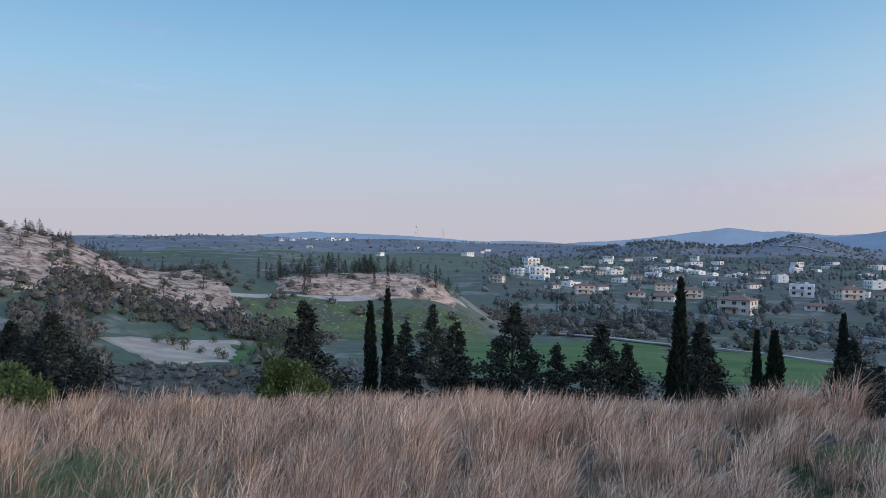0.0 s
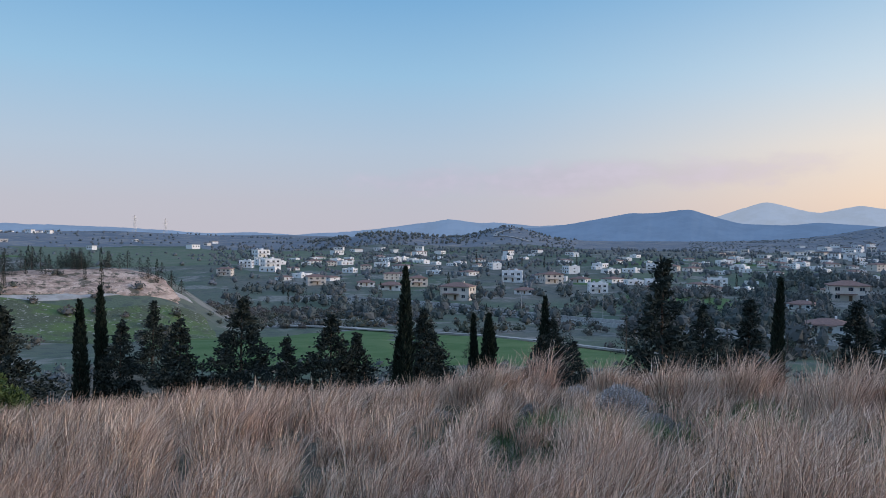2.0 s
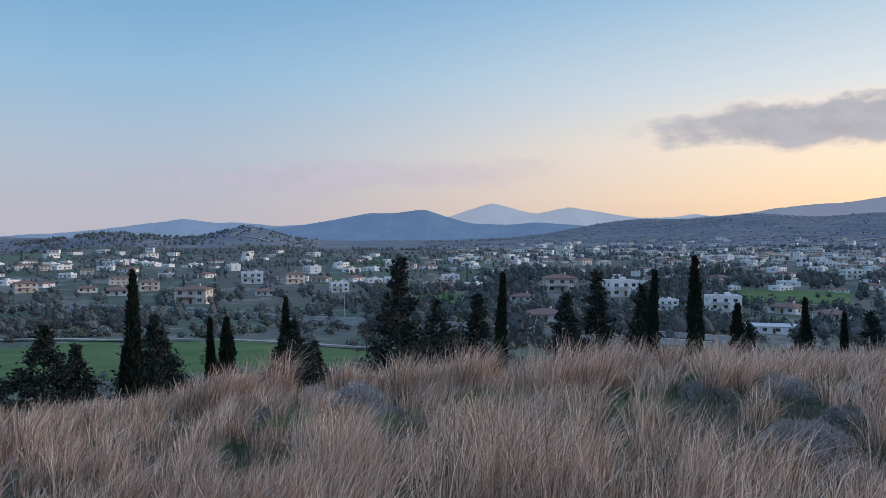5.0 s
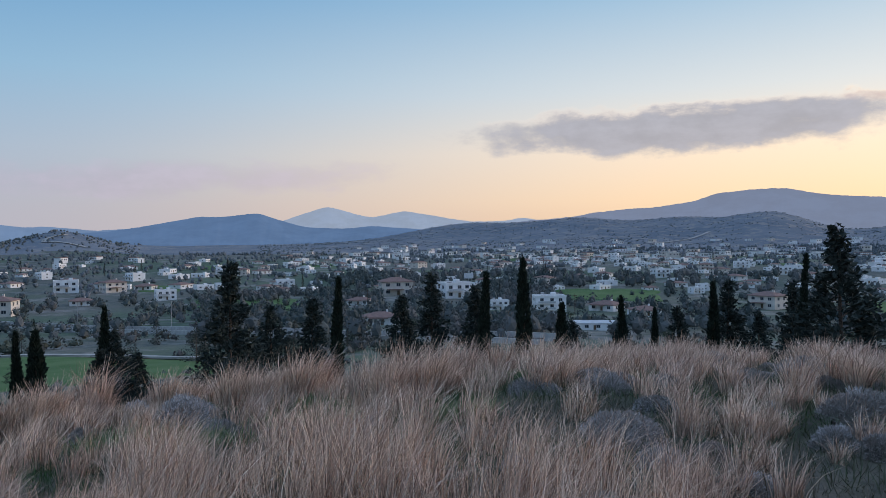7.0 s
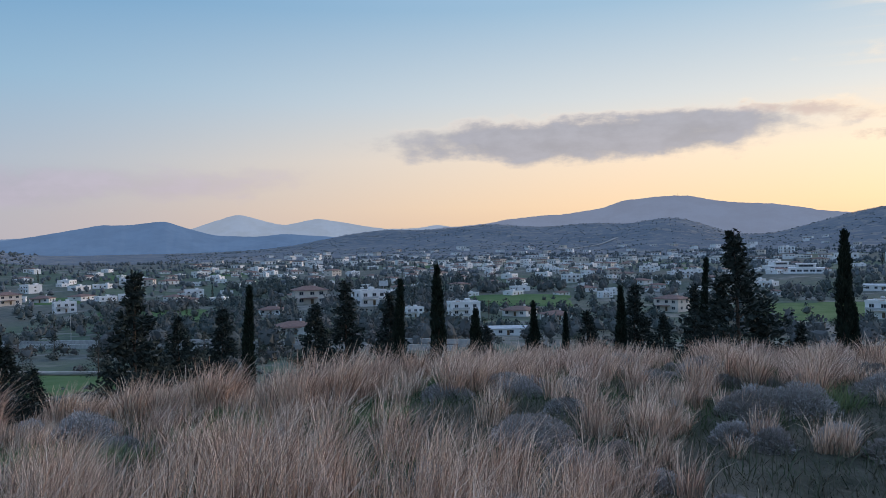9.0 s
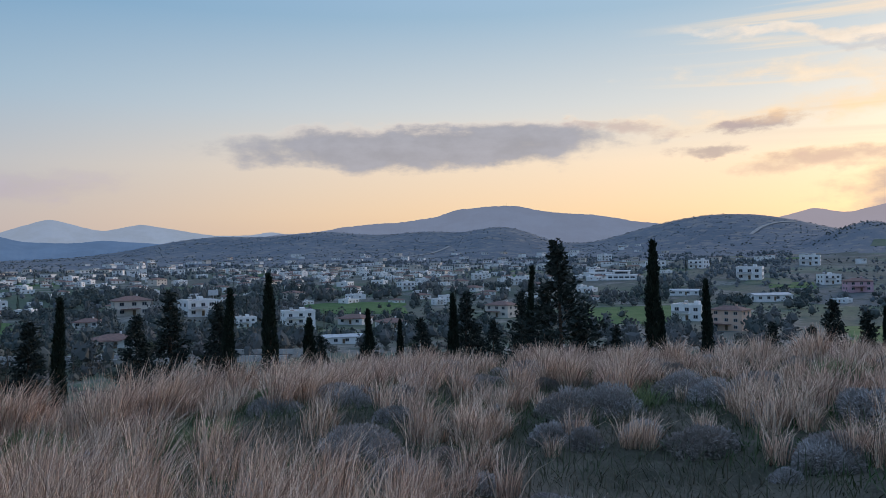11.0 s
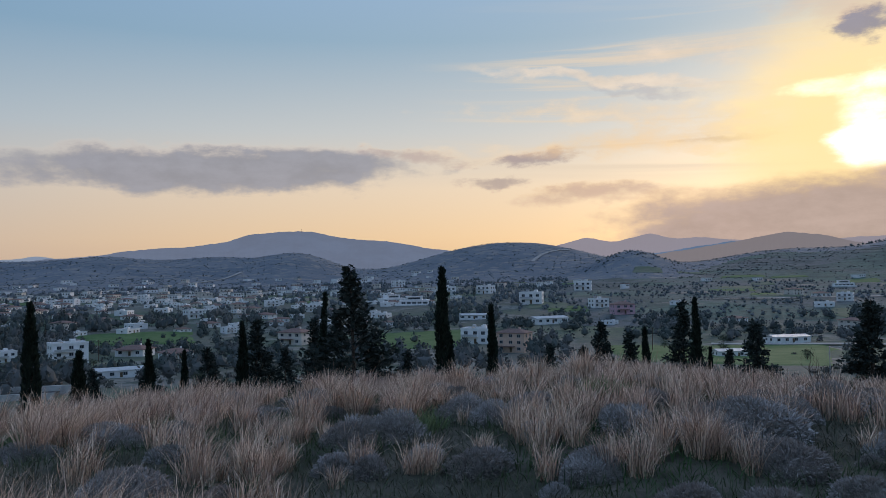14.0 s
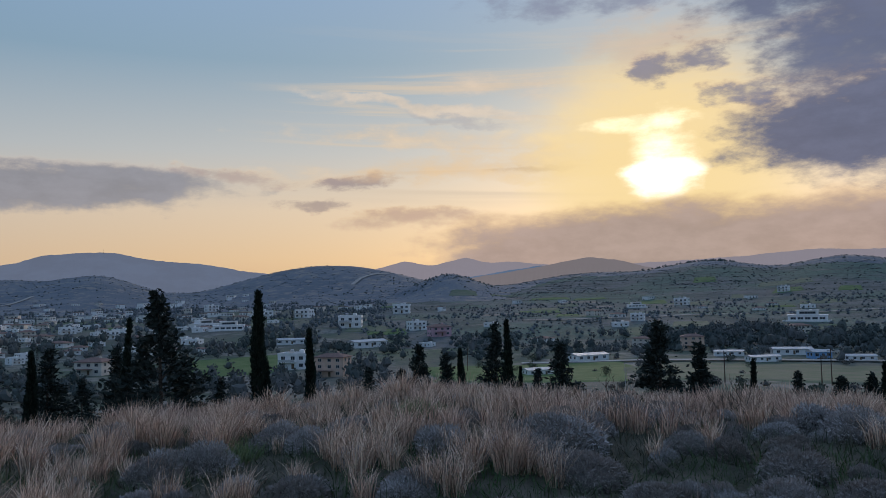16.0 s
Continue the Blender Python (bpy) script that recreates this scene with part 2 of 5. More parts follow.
M_HILL = material("hazed_hill_scrub", hazed_hill_scrub, 0.95, 0.5, 0.6)
M_LAND = material("open_land", land, 0.95, 0.4, 1.5)
M_TERRACE = material("terraced_slope", terraces, 0.95, 0.5, 0.8)
M_SOIL = material("dry_soil", two_tone((0.060, 0.060, 0.044), (0.135, 0.118, 0.092), 1.4), 0.95, 0.6, 12.0)
M_GRASS = material("dry_grass", lambda n, p: n.mix(n.span(n.noise(p, 0.6, 3.0), 0.40, 0.66), n.ramp(n.add("ShaderNodeNewGeometry").outputs["Random Per Island"], [(0.0, (0.15, 0.095, 0.062)), (0.35, (0.47, 0.315, 0.23)), (0.7, (0.76, 0.55, 0.41)), (1.0, (0.96, 0.76, 0.58))]), n.ramp(n.add("ShaderNodeNewGeometry").outputs["Random Per Island"], [(0.0, (0.16, 0.10, 0.075)), (0.6, (0.60, 0.405, 0.31)), (1.0, (0.84, 0.62, 0.47))])), 0.8)
M_GREEN_GRASS = material("green_grass", island_tone((0.10, 0.16, 0.065), (0.22, 0.26, 0.13)), 0.7, through_light=0.3)
M_LOW = material("low_herbs", island_tone((0.066, 0.076, 0.046), (0.165, 0.142, 0.112), (0.062, 0.105, 0.042), 0.4), 0.85, through_light=0.04)
M_CYPRESS = material("cypress_leaf", island_tone((0.016, 0.024, 0.018), (0.038, 0.047, 0.033)), 0.8)
M_PINE = material("pine_leaf", island_tone((0.021, 0.029, 0.026), (0.060, 0.068, 0.057)), 0.8)
M_OLIVE = material("olive_leaf", island_tone((0.055, 0.070, 0.045), (0.11, 0.125, 0.085)), 0.8)
M_BUSH = material("bright_bush_leaf", island_tone((0.055, 0.092, 0.030), (0.125, 0.160, 0.055)), 0.7, through_light=0.15)
M_BARK = material("bark", two_tone((0.06, 0.045, 0.035), (0.13, 0.10, 0.08), 14.0), 0.95, 0.5, 30.0)
def twig(n, p):
    """Silvery twigs, some shrubs browner and drier than others."""
    own = n.add("ShaderNodeObjectInfo").outputs["Random"]
    colour = island_tone((0.27, 0.255, 0.245), (0.60, 0.565, 0.555), (0.28, 0.25, 0.225), 0.8)(n, p)
    return n.mix(n.math("MULTIPLY", n.span(own, 0.3, 0.85), 0.6), colour, (0.22, 0.175, 0.148))


M_GREY = material("grey_twig", twig, 0.9)
# darker tones stand for the shade between the shrub twigs
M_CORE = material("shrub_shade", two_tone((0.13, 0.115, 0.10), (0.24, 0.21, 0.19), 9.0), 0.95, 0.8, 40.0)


# distance haze is put in as coloured emission over a dull base
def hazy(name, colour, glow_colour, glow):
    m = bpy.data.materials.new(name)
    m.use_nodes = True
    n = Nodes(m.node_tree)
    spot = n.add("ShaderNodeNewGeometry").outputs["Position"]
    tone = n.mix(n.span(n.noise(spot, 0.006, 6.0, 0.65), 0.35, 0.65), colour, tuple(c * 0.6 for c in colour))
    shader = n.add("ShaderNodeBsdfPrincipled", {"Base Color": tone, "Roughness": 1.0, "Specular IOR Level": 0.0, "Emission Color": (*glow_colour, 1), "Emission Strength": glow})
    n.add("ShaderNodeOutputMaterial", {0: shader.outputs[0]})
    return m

# ---- terrain ----
def smooth(a, b, v):
    t = np.clip((v - a) / (b - a), 0, 1)
    return t * t * (3 - 2 * t)


def wave(x, y, size, seed=0.0):
    """Soft rolling noise between about -1 and 1."""
    x, y = x / size + seed * 1.37, y / size - seed * 2.11
    return (np.sin(1.9 * x + 1.3 * np.sin(1.1 * y + seed)) + np.sin(2.3 * y + 1.7 * np.sin(0.9 * x - seed)) + np.sin(1.3 * (x + y) + 1.1 * np.sin(1.7 * (x - y)))) / 3


BASE_R = [0, 4, 9, 15, 22, 42, 100, 180, 300, 430, 600, 900, 1300, 2000, 5200]
BASE_Z = [0, -0.1, -0.40, -0.92, -2.5, -8.5, -15, -21, -27, -27.5, -20, -14, -6, -1, -40]
# hills: bearing, half width in degrees, distance, half depth, height of the top over the eye's level, edge power
HILLS = [
    (31, 12, 225, 75, 1.5, 2.0), (48, 16, 240, 90, 6, 2.0), (17, 6, 250, 60, -7.5, 2.0),
    (6.0, 8.6, 225, 30, -8.0, 4.0),
    (16, 9, 1300, 260, 10, 2.2), (4, 9, 1500, 260, 9, 2.0), (-8, 8, 1900, 300, 6, 2.0), (26, 8, 1800, 350, 9, 2.0),
    (-16, 4.5, 1150, 190, 8, 2.0), (-25, 3.4, 1250, 200, 20, 1.7), (-21, 9, 1350, 200, 3, 2.0),
    (-54, 7, 1900, 330, 46, 2.0), (-62, 6, 1850, 380, 57, 2.0), (-69, 5, 1800, 300, 52, 2.0), (-74.6, 4, 1700, 300, 58, 2.0),
    (-90.57, 8.5, 1650, 330, 67, 2.2), (-99.77, 3.0, 1250, 160, 34, 2.0), (-110.07, 7, 1500, 360, 36, 2.0), (-118.57, 5.5, 1500, 360, 51, 2.0), (-127.07, 4.5, 1450, 360, 47, 2.0),
    (-141, 13, 1500, 400, 60, 2.0),
]


def height(x, y):
    r, b = np.hypot(x, y), np.degrees(np.arctan2(-x, y))
    z = np.interp(r, BASE_R, BASE_Z)
    left = smooth(-42, -10, b) * (1 - smooth(90, 170, b))
    near = 1 - smooth(20, 60, r)
    z = z - near * left * np.interp(r, [0, 5, 18, 40], [0, 0.25, 0.95, 0.0])
    z = z + near * smooth(3, 12, r) * (-0.45 * np.exp(-((b + 40) / 20) ** 2) + 0.30 * smooth(-80, -105, b) * (1 - smooth(-140, -175, b)))
    for az, wide, far, deep, top, power in HILLS:
        u, v = np.abs(b - az) / wide, np.abs(r - far) / deep
        lift = top + 1.65 - np.interp(far, BASE_R, BASE_Z)
        z = np.maximum(z, z + (np.interp(far, BASE_R, BASE_Z) + lift - z) * np.exp(-u ** power - np.where(r > far, 0.25, 1) * v ** 2))
    z = z + smooth(4, 11, r) * (1 - smooth(15, 30, r)) * (0.12 + 0.30 * smooth(-36, -62, b) - 0.10 * smooth(-100, -116, b))
    z = z + 0.0035 * r * smooth(-80, -91, b) * smooth(12, 35, r)
    z = z + wave(x, y, 6, 1) * 0.10 * smooth(5, 14, r) + wave(x, y, 35, 2) * 0.7 * smooth(40, 120, r) + wave(x, y, 160, 3) * 2.2 * smooth(350, 1000, r)
    return z

# ---- mesh helpers ----


def mesh_of(name, verts, faces, mat, soft=False):
    """A mesh from arrays of corners and of faces with three or four corners."""
    me = bpy.data.meshes.new(name)
    verts, faces = np.asarray(verts, np.float32), np.asarray(faces, np.int32)
    count, n = faces.shape
    me.vertices.add(len(verts))
    me.vertices.foreach_set("co", verts.ravel())
    me.loops.add(count * n)
    me.loops.foreach_set("vertex_index", faces.ravel())
    me.polygons.add(count)
    me.polygons.foreach_set("loop_start", np.arange(0, count * n, n, dtype=np.int32))
    me.polygons.foreach_set("loop_total", np.full(count, n, np.int32))
    me.update(calc_edges=True)
    me.polygons.foreach_set("use_smooth", np.full(count, soft))
    me.materials.append(mat)
    return me


def place_at(az, r):
    return -math.sin(radians(az)) * r, math.cos(radians(az)) * r


def ground_z(x, y):
    return float(height(np.array([x]), np.array([y]))[0])


def sheet(az, r, lift=0.0):
    """Corners and faces of a patch of land, from arrays of bearings and distances."""
    A, D = np.meshgrid(np.radians(az), r, indexing="ij")
    x, y = -np.sin(A) * D, np.cos(A) * D
    z = height(x, y) + lift
    n, m = A.shape
    i = (np.arange(n - 1)[:, None] * m + np.arange(m - 1)).ravel()
    return np.stack([x, y, z], -1).reshape(-1, 3), np.stack([i, i + 1, i + m + 1, i + m], -1)


def part(name, me, parent, label=""):
    ob = new(name, me)
    ob.parent = parent
    return tagged(ob, label)


# ---- ground and far ridges ----
ring = np.concatenate([np.linspace(0.01, 30, 61), np.geomspace(31, 5000, 250)])
v, f = sheet(np.concatenate([np.linspace(180, 45, 60), np.linspace(44.5, -144.5, 500), np.linspace(-145, -180, 20)]), ring)
me = mesh_of("ground", v, f, M_LAND, True)
me.materials.append(M_SOIL)
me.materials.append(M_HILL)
me.materials.append(M_TERRACE)
centre = v[f].mean(1)
far_off = np.hypot(centre[:, 0], centre[:, 1])
bear_ = np.degrees(np.arctan2(-centre[:, 0], centre[:, 1]))
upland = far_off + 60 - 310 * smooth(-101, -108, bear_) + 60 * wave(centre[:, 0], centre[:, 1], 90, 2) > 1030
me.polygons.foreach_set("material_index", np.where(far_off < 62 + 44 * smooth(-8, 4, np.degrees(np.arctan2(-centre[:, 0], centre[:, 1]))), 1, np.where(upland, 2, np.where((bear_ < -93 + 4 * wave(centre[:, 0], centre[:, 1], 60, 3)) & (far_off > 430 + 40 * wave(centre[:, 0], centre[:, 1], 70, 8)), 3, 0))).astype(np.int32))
tagged(new("ground", me), "rolling land of scrub, meadow and dry soil under a grassy knoll", "ground", kind="structure")


def ridge(name, label, mat, r, crest_line, rough):
    """A far range: its crest swings through a few heights, in degrees, at those bearings."""
    az = np.arange(48.0, -145.0, -0.12)
    bear, high = zip(*sorted(crest_line))
    crest = np.interp(az, bear, high)
    for _ in range(3):
        crest = np.convolve(np.pad(crest, 2, mode="edge"), np.ones(5) / 5, "valid")
    crest = crest + rough * (wave(az, az * 0.3, 0.9, r) + 0.6 * wave(az, az, 0.33, r + 2) + 0.4 * wave(az, az, 0.12, r + 4))
    top = 1.65 + r * np.tan(np.radians(crest))
    steps = np.linspace(0, 1, 22)
    A = np.radians(az)[:, None]
    D = r - (1 - steps)[None, :] * 700
    spur = wave(az[:, None] * 10 + steps[None, :] * 8, steps[None, :] * 9, 3.0, 3) + 0.5 * wave(az[:, None] * 10, steps[None, :] * 9, 1.1, 5)
    Z = (top[:, None] + 60) * (steps[None, :] ** 1.2) - 60 + 9 * spur * steps * (1 - steps) ** 0.8
    n, m = Z.shape
    i = (np.arange(n - 1)[:, None] * m + np.arange(m - 1)).ravel()
    v = np.stack([-np.sin(A) * D, np.cos(A) * D, Z], -1).reshape(-1, 3)
    ob = new(name, mesh_of(name, v, np.stack([i, i + 1, i + m + 1, i + m], -1), mat, True))
    return tagged(ob, label, "mountains", kind="structure")


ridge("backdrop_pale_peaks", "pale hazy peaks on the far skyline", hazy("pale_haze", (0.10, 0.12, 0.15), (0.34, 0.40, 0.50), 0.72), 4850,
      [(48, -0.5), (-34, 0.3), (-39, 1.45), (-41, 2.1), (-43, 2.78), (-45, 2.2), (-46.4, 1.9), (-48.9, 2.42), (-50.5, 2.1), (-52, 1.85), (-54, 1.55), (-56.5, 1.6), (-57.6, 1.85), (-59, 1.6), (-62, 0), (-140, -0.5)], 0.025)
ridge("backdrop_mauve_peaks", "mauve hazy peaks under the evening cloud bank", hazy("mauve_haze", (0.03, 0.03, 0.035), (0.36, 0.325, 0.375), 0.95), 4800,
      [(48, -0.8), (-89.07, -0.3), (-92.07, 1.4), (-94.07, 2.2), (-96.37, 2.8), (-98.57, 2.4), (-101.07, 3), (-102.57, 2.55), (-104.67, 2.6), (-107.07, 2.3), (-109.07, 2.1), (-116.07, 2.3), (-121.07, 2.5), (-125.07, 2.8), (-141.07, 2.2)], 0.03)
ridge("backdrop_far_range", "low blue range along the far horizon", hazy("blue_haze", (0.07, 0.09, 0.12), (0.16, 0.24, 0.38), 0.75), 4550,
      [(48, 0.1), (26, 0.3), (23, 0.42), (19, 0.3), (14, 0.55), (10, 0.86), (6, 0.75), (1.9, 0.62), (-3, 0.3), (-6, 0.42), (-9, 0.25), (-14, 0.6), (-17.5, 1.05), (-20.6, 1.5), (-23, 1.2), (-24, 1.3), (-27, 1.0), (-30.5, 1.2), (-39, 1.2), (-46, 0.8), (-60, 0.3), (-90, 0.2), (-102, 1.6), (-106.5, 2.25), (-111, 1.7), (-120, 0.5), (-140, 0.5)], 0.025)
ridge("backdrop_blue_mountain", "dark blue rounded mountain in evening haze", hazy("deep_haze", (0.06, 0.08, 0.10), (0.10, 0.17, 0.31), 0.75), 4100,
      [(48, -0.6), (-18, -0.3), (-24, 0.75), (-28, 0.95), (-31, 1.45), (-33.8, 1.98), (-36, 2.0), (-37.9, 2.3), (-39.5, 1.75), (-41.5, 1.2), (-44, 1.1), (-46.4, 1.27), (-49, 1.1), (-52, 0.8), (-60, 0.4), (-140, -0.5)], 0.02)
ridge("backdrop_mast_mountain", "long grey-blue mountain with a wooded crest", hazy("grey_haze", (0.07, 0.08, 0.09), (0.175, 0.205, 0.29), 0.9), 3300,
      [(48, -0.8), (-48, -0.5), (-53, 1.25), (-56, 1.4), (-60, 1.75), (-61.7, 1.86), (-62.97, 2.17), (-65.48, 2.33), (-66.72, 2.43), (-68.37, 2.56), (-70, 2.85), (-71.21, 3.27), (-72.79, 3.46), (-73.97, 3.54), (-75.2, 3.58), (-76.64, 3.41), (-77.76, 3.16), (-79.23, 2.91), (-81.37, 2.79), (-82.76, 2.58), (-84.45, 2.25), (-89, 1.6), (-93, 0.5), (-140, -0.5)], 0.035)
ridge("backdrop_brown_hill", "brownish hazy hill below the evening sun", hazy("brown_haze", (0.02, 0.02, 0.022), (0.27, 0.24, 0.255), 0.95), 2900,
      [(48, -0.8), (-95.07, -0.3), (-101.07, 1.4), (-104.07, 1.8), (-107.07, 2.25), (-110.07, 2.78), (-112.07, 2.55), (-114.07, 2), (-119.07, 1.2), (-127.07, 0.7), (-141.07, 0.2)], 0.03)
mast = new("radio_mast")
mast.location = (*place_at(-75.25, 3290), 1.65 + 3290 * math.tan(radians(3.42)))
for lo, hi, wide in ((0, 12, 0.6), (12, 19, 0.35)):
    bm = bmesh.new()
    bmesh.ops.create_cone(bm, segments=6, radius1=wide, radius2=wide * 0.6, depth=hi - lo, cap_ends=True, matrix=Matrix.Translation((0, 0, (lo + hi) / 2)))
    me = bpy.data.meshes.new("pole")
    bm.to_mesh(me)
    me.materials.append(M_BARK)
    part("pole" if lo == 0 else "aerial", me, mast)
tagged(mast, "thin dark radio mast on the mountain top", "mast")

# ---- trees ----


def cards(rng, centre, out, size, long=1.6, wild=0.6):
    """Small leaf sprays: one bent quad at each centre, growing along out."""
    n = len(centre)
    d = out + rng.normal(0, wild, (n, 3))
    d /= np.linalg.norm(d, axis=1)[:, None] + 1e-9
    s = np.cross(d, rng.normal(0, 1, (n, 3)))
    s /= np.linalg.norm(s, axis=1)[:, None] + 1e-9
    k = (size * rng.uniform(0.6, 1.3, n))[:, None]
    a, b = centre - d * k * 0.2, centre + d * k * long
    mid = centre + d * k * long * 0.45 + np.cross(d, s) * k * 0.2
    v = np.stack([a, mid + s * k * 0.5, b, mid - s * k * 0.5], 1).reshape(-1, 3)
    return v, np.arange(n * 4).reshape(n, 4)


def tube(rng, points, radii, sides=6):
    v, f = [], []
    for k, (p, r) in enumerate(zip(points, radii)):
        for s in range(sides):
            a = s / sides * math.tau
            v.append((p[0] + math.cos(a) * r, p[1] + math.sin(a) * r, p[2]))
            if k:
                b = (k - 1) * sides
                f.append((b + s, b + (s + 1) % sides, b + sides + (s + 1) % sides, b + sides + s))
    return np.array(v), np.array(f)


def grow(kind, seed, tall, wide, dense):
    """Meshes of trunk and crown. kind: cypress, pine, olive or bush."""
    rng = np.random.default_rng(seed)
    r = wide / 2
    bend = rng.normal(0, 0.012 * tall, 2)
    line = lambda t: np.stack([bend[0] * t * t, bend[1] * t * t, t * tall * 0.97], -1)
    ts = np.linspace(0, 1, 7)
    tv, tf = tube(rng, line(ts), np.interp(ts, [0, 1], [max(0.05, 0.018 * tall), 0.012]))
    if kind == "cypress":
        n = dense
        t = rng.beta(1.05, 1.0, n)
        prof = np.interp(t, [0, 0.05, 0.2, 0.45, 0.7, 0.88, 0.95, 1], [0.55, 0.85, 1.0, 0.95, 0.72, 0.34, 0.15, 0.02])
        a = rng.uniform(0, math.tau, n)
        lump = 1 + 0.30 * np.sin(3 * a + 9 * t + seed) * np.sin(23 * t + 2 * a) + rng.normal(0, 0.09, n)
        q = r * prof * lump * np.sqrt(rng.uniform(0.45, 1, n))
        c = line(t) * [1, 1, 1] + np.stack([np.cos(a) * q, np.sin(a) * q, np.zeros(n)], -1)
        out = np.stack([np.cos(a) * 0.35, np.sin(a) * 0.35, np.ones(n)], -1)
        v, f = cards(rng, c, out, np.full(n, 0.028 * tall ** 0.5 + 0.09 * r), 2.2, 0.30)
    elif kind == "pine":
        limbs = int(30 + tall * 4.2)
        cs, os, lv, lf, base = [], [], [tv], [tf], len(tv)
        for k in range(limbs):
            t = 0.05 + 0.93 * (k + rng.uniform(0, 1)) / limbs
            prof = np.interp(t, [0, 0.1, 0.4, 0.6, 0.8, 0.92, 1], [1.0, 1.3, 1.1, 0.66, 0.27, 0.09, 0.02])
            a, reach = k * 2.4 + rng.normal(0, 0.5), r * prof * rng.uniform(0.65, 1.15)
            p0 = line(np.array([t]))[0]
            way2 = np.array([math.cos(a), math.sin(a), rng.uniform(-0.1, 0.35)])
            m = max(5, int(dense / limbs * (0.45 + prof)))
            s = np.sqrt(rng.uniform(0.06, 1, m))
            spread = (0.035 * tall ** 0.5 + 0.13 * reach * (1 - 0.4 * s))[:, None]
            cs.append(p0 + way2 * reach * s[:, None] + rng.normal(0, 1, (m, 3)) * spread * [1, 1, 0.7])
            os.append(np.tile(way2 * [0.8, 0.8, 1.0], (m, 1)))
            x, g = tube(rng, [p0, p0 + way2 * reach * 0.5, p0 + way2 * reach * 0.95], [0.006 * tall + 0.01, 0.02, 0.008], 4)
            lv.append(x)
            lf.append(g + base)
            base += len(x)
        tv, tf = np.concatenate(lv), np.concatenate(lf)
        c, out = np.concatenate(cs), np.concatenate(os)
        v, f = cards(rng, c, out, np.full(len(c), 0.033 * tall ** 0.5 + 0.026 * r), 1.9, 0.55)
    else:
        blobs = 14 if kind == "olive" else 18
        b = rng.normal(0, 1, (blobs, 3))
        b /= np.linalg.norm(b, axis=1)[:, None]
        low = 0.52 if kind == "olive" else 0.42
        b = b * rng.uniform(0.3, 0.75, blobs)[:, None] * [r, r, tall * (1 - low)] + [0, 0, tall * low]
        m = dense // blobs
        d = rng.normal(0, 1, (blobs, m, 3))
        d /= np.linalg.norm(d, axis=2)[..., None]
        q = rng.uniform(0.6, 1.05, (blobs, m, 1)) * rng.uniform(0.32, 0.52, (blobs, 1, 1))
        c = (b[:, None] + d * q * [r, r, min(r, tall * 0.5)]).reshape(-1, 3)
        c[:, 2] = np.maximum(c[:, 2], 0.04 * tall)
        v, f = cards(rng, c, d.reshape(-1, 3) + [0, 0, 0.4], np.full(len(c), 0.030 * tall ** 0.5 + 0.03 * r if kind == "bush" else 0.04 * tall ** 0.5 + 0.04 * r), 1.4, 0.6)
        tv, tf = tube(rng, line(ts * 0.6), np.interp(ts, [0, 1], [0.05 * tall, 0.02 * tall]))
    leaf = {"cypress": M_CYPRESS, "pine": M_PINE, "olive": M_OLIVE, "bush": M_BUSH}[kind]
    return mesh_of("trunk", tv, tf, M_BARK, True), mesh_of("crown", v, f, leaf)


def tree(kind, name, label, meshes, az, r, group="", turn=0.0, size=1.0, sink=0.15):
    ob = new(name)
    x, y = place_at(az, r)
    ob.matrix_basis = pose(x, y, ground_z(x, y) - sink, 0, 0, turn) @ Matrix.Scale(size, 4)
    part("trunk", meshes[0], ob)
    part("crown", meshes[1], ob)
    return tagged(ob, label, "tree" if kind != "bush" else "bush", group)


def tree_by_top(kind, name, label, seed, az, el, wide, r, dense, group):
    """A tree whose top shows at that height over the horizon, in degrees."""
    x, y = place_at(az, r)
    tall = max(EYE + r * math.tan(radians(el)) - ground_z(x, y), 1.2)
    return tree(kind, name, label, grow(kind, seed, tall, wide, dense), az, r, group)


# bearing, height of the top in degrees, width and distance in metres
CYPRESSES = [(5.3, -4.01, 1.0, 48), (4.0, -3.07, 0.93, 48), (-17.4, -1.75, 1.06, 42), (-16.7, -7.12, 0.56, 42), (-22.5, -5.34, 0.67, 50), (-23.7, -5.36, 1.41, 50), (-27.8, -3.99, 1.07, 60), (-44, -2.1, 0.67, 36), (-55, -1.83, 0.77, 40), (-58.1, -0.83, 0.88, 35), (-22.6, -6.68, 0.71, 60), (-60.8, -4.21, 1.02, 38), (-65.2, -3.7, 0.85, 52), (-67.4, -4.57, 0.69, 55), (-71.5, -2.66, 0.93, 48), (-77.1, -0.55, 0.6, 45), (-86.2, 1.21, 1.02, 38), (-86.8, -3.95, 0.73, 38), (-89.77, -1.7, 0.86, 48), (-100.97, -3.45, 0.68, 46), (-104.37, -1.33, 0.78, 48), (-105.17, -4.85, 0.37, 50), (-121.27, -4.27, 0.41, 42), (-129.17, -4.34, 0.47, 45)]
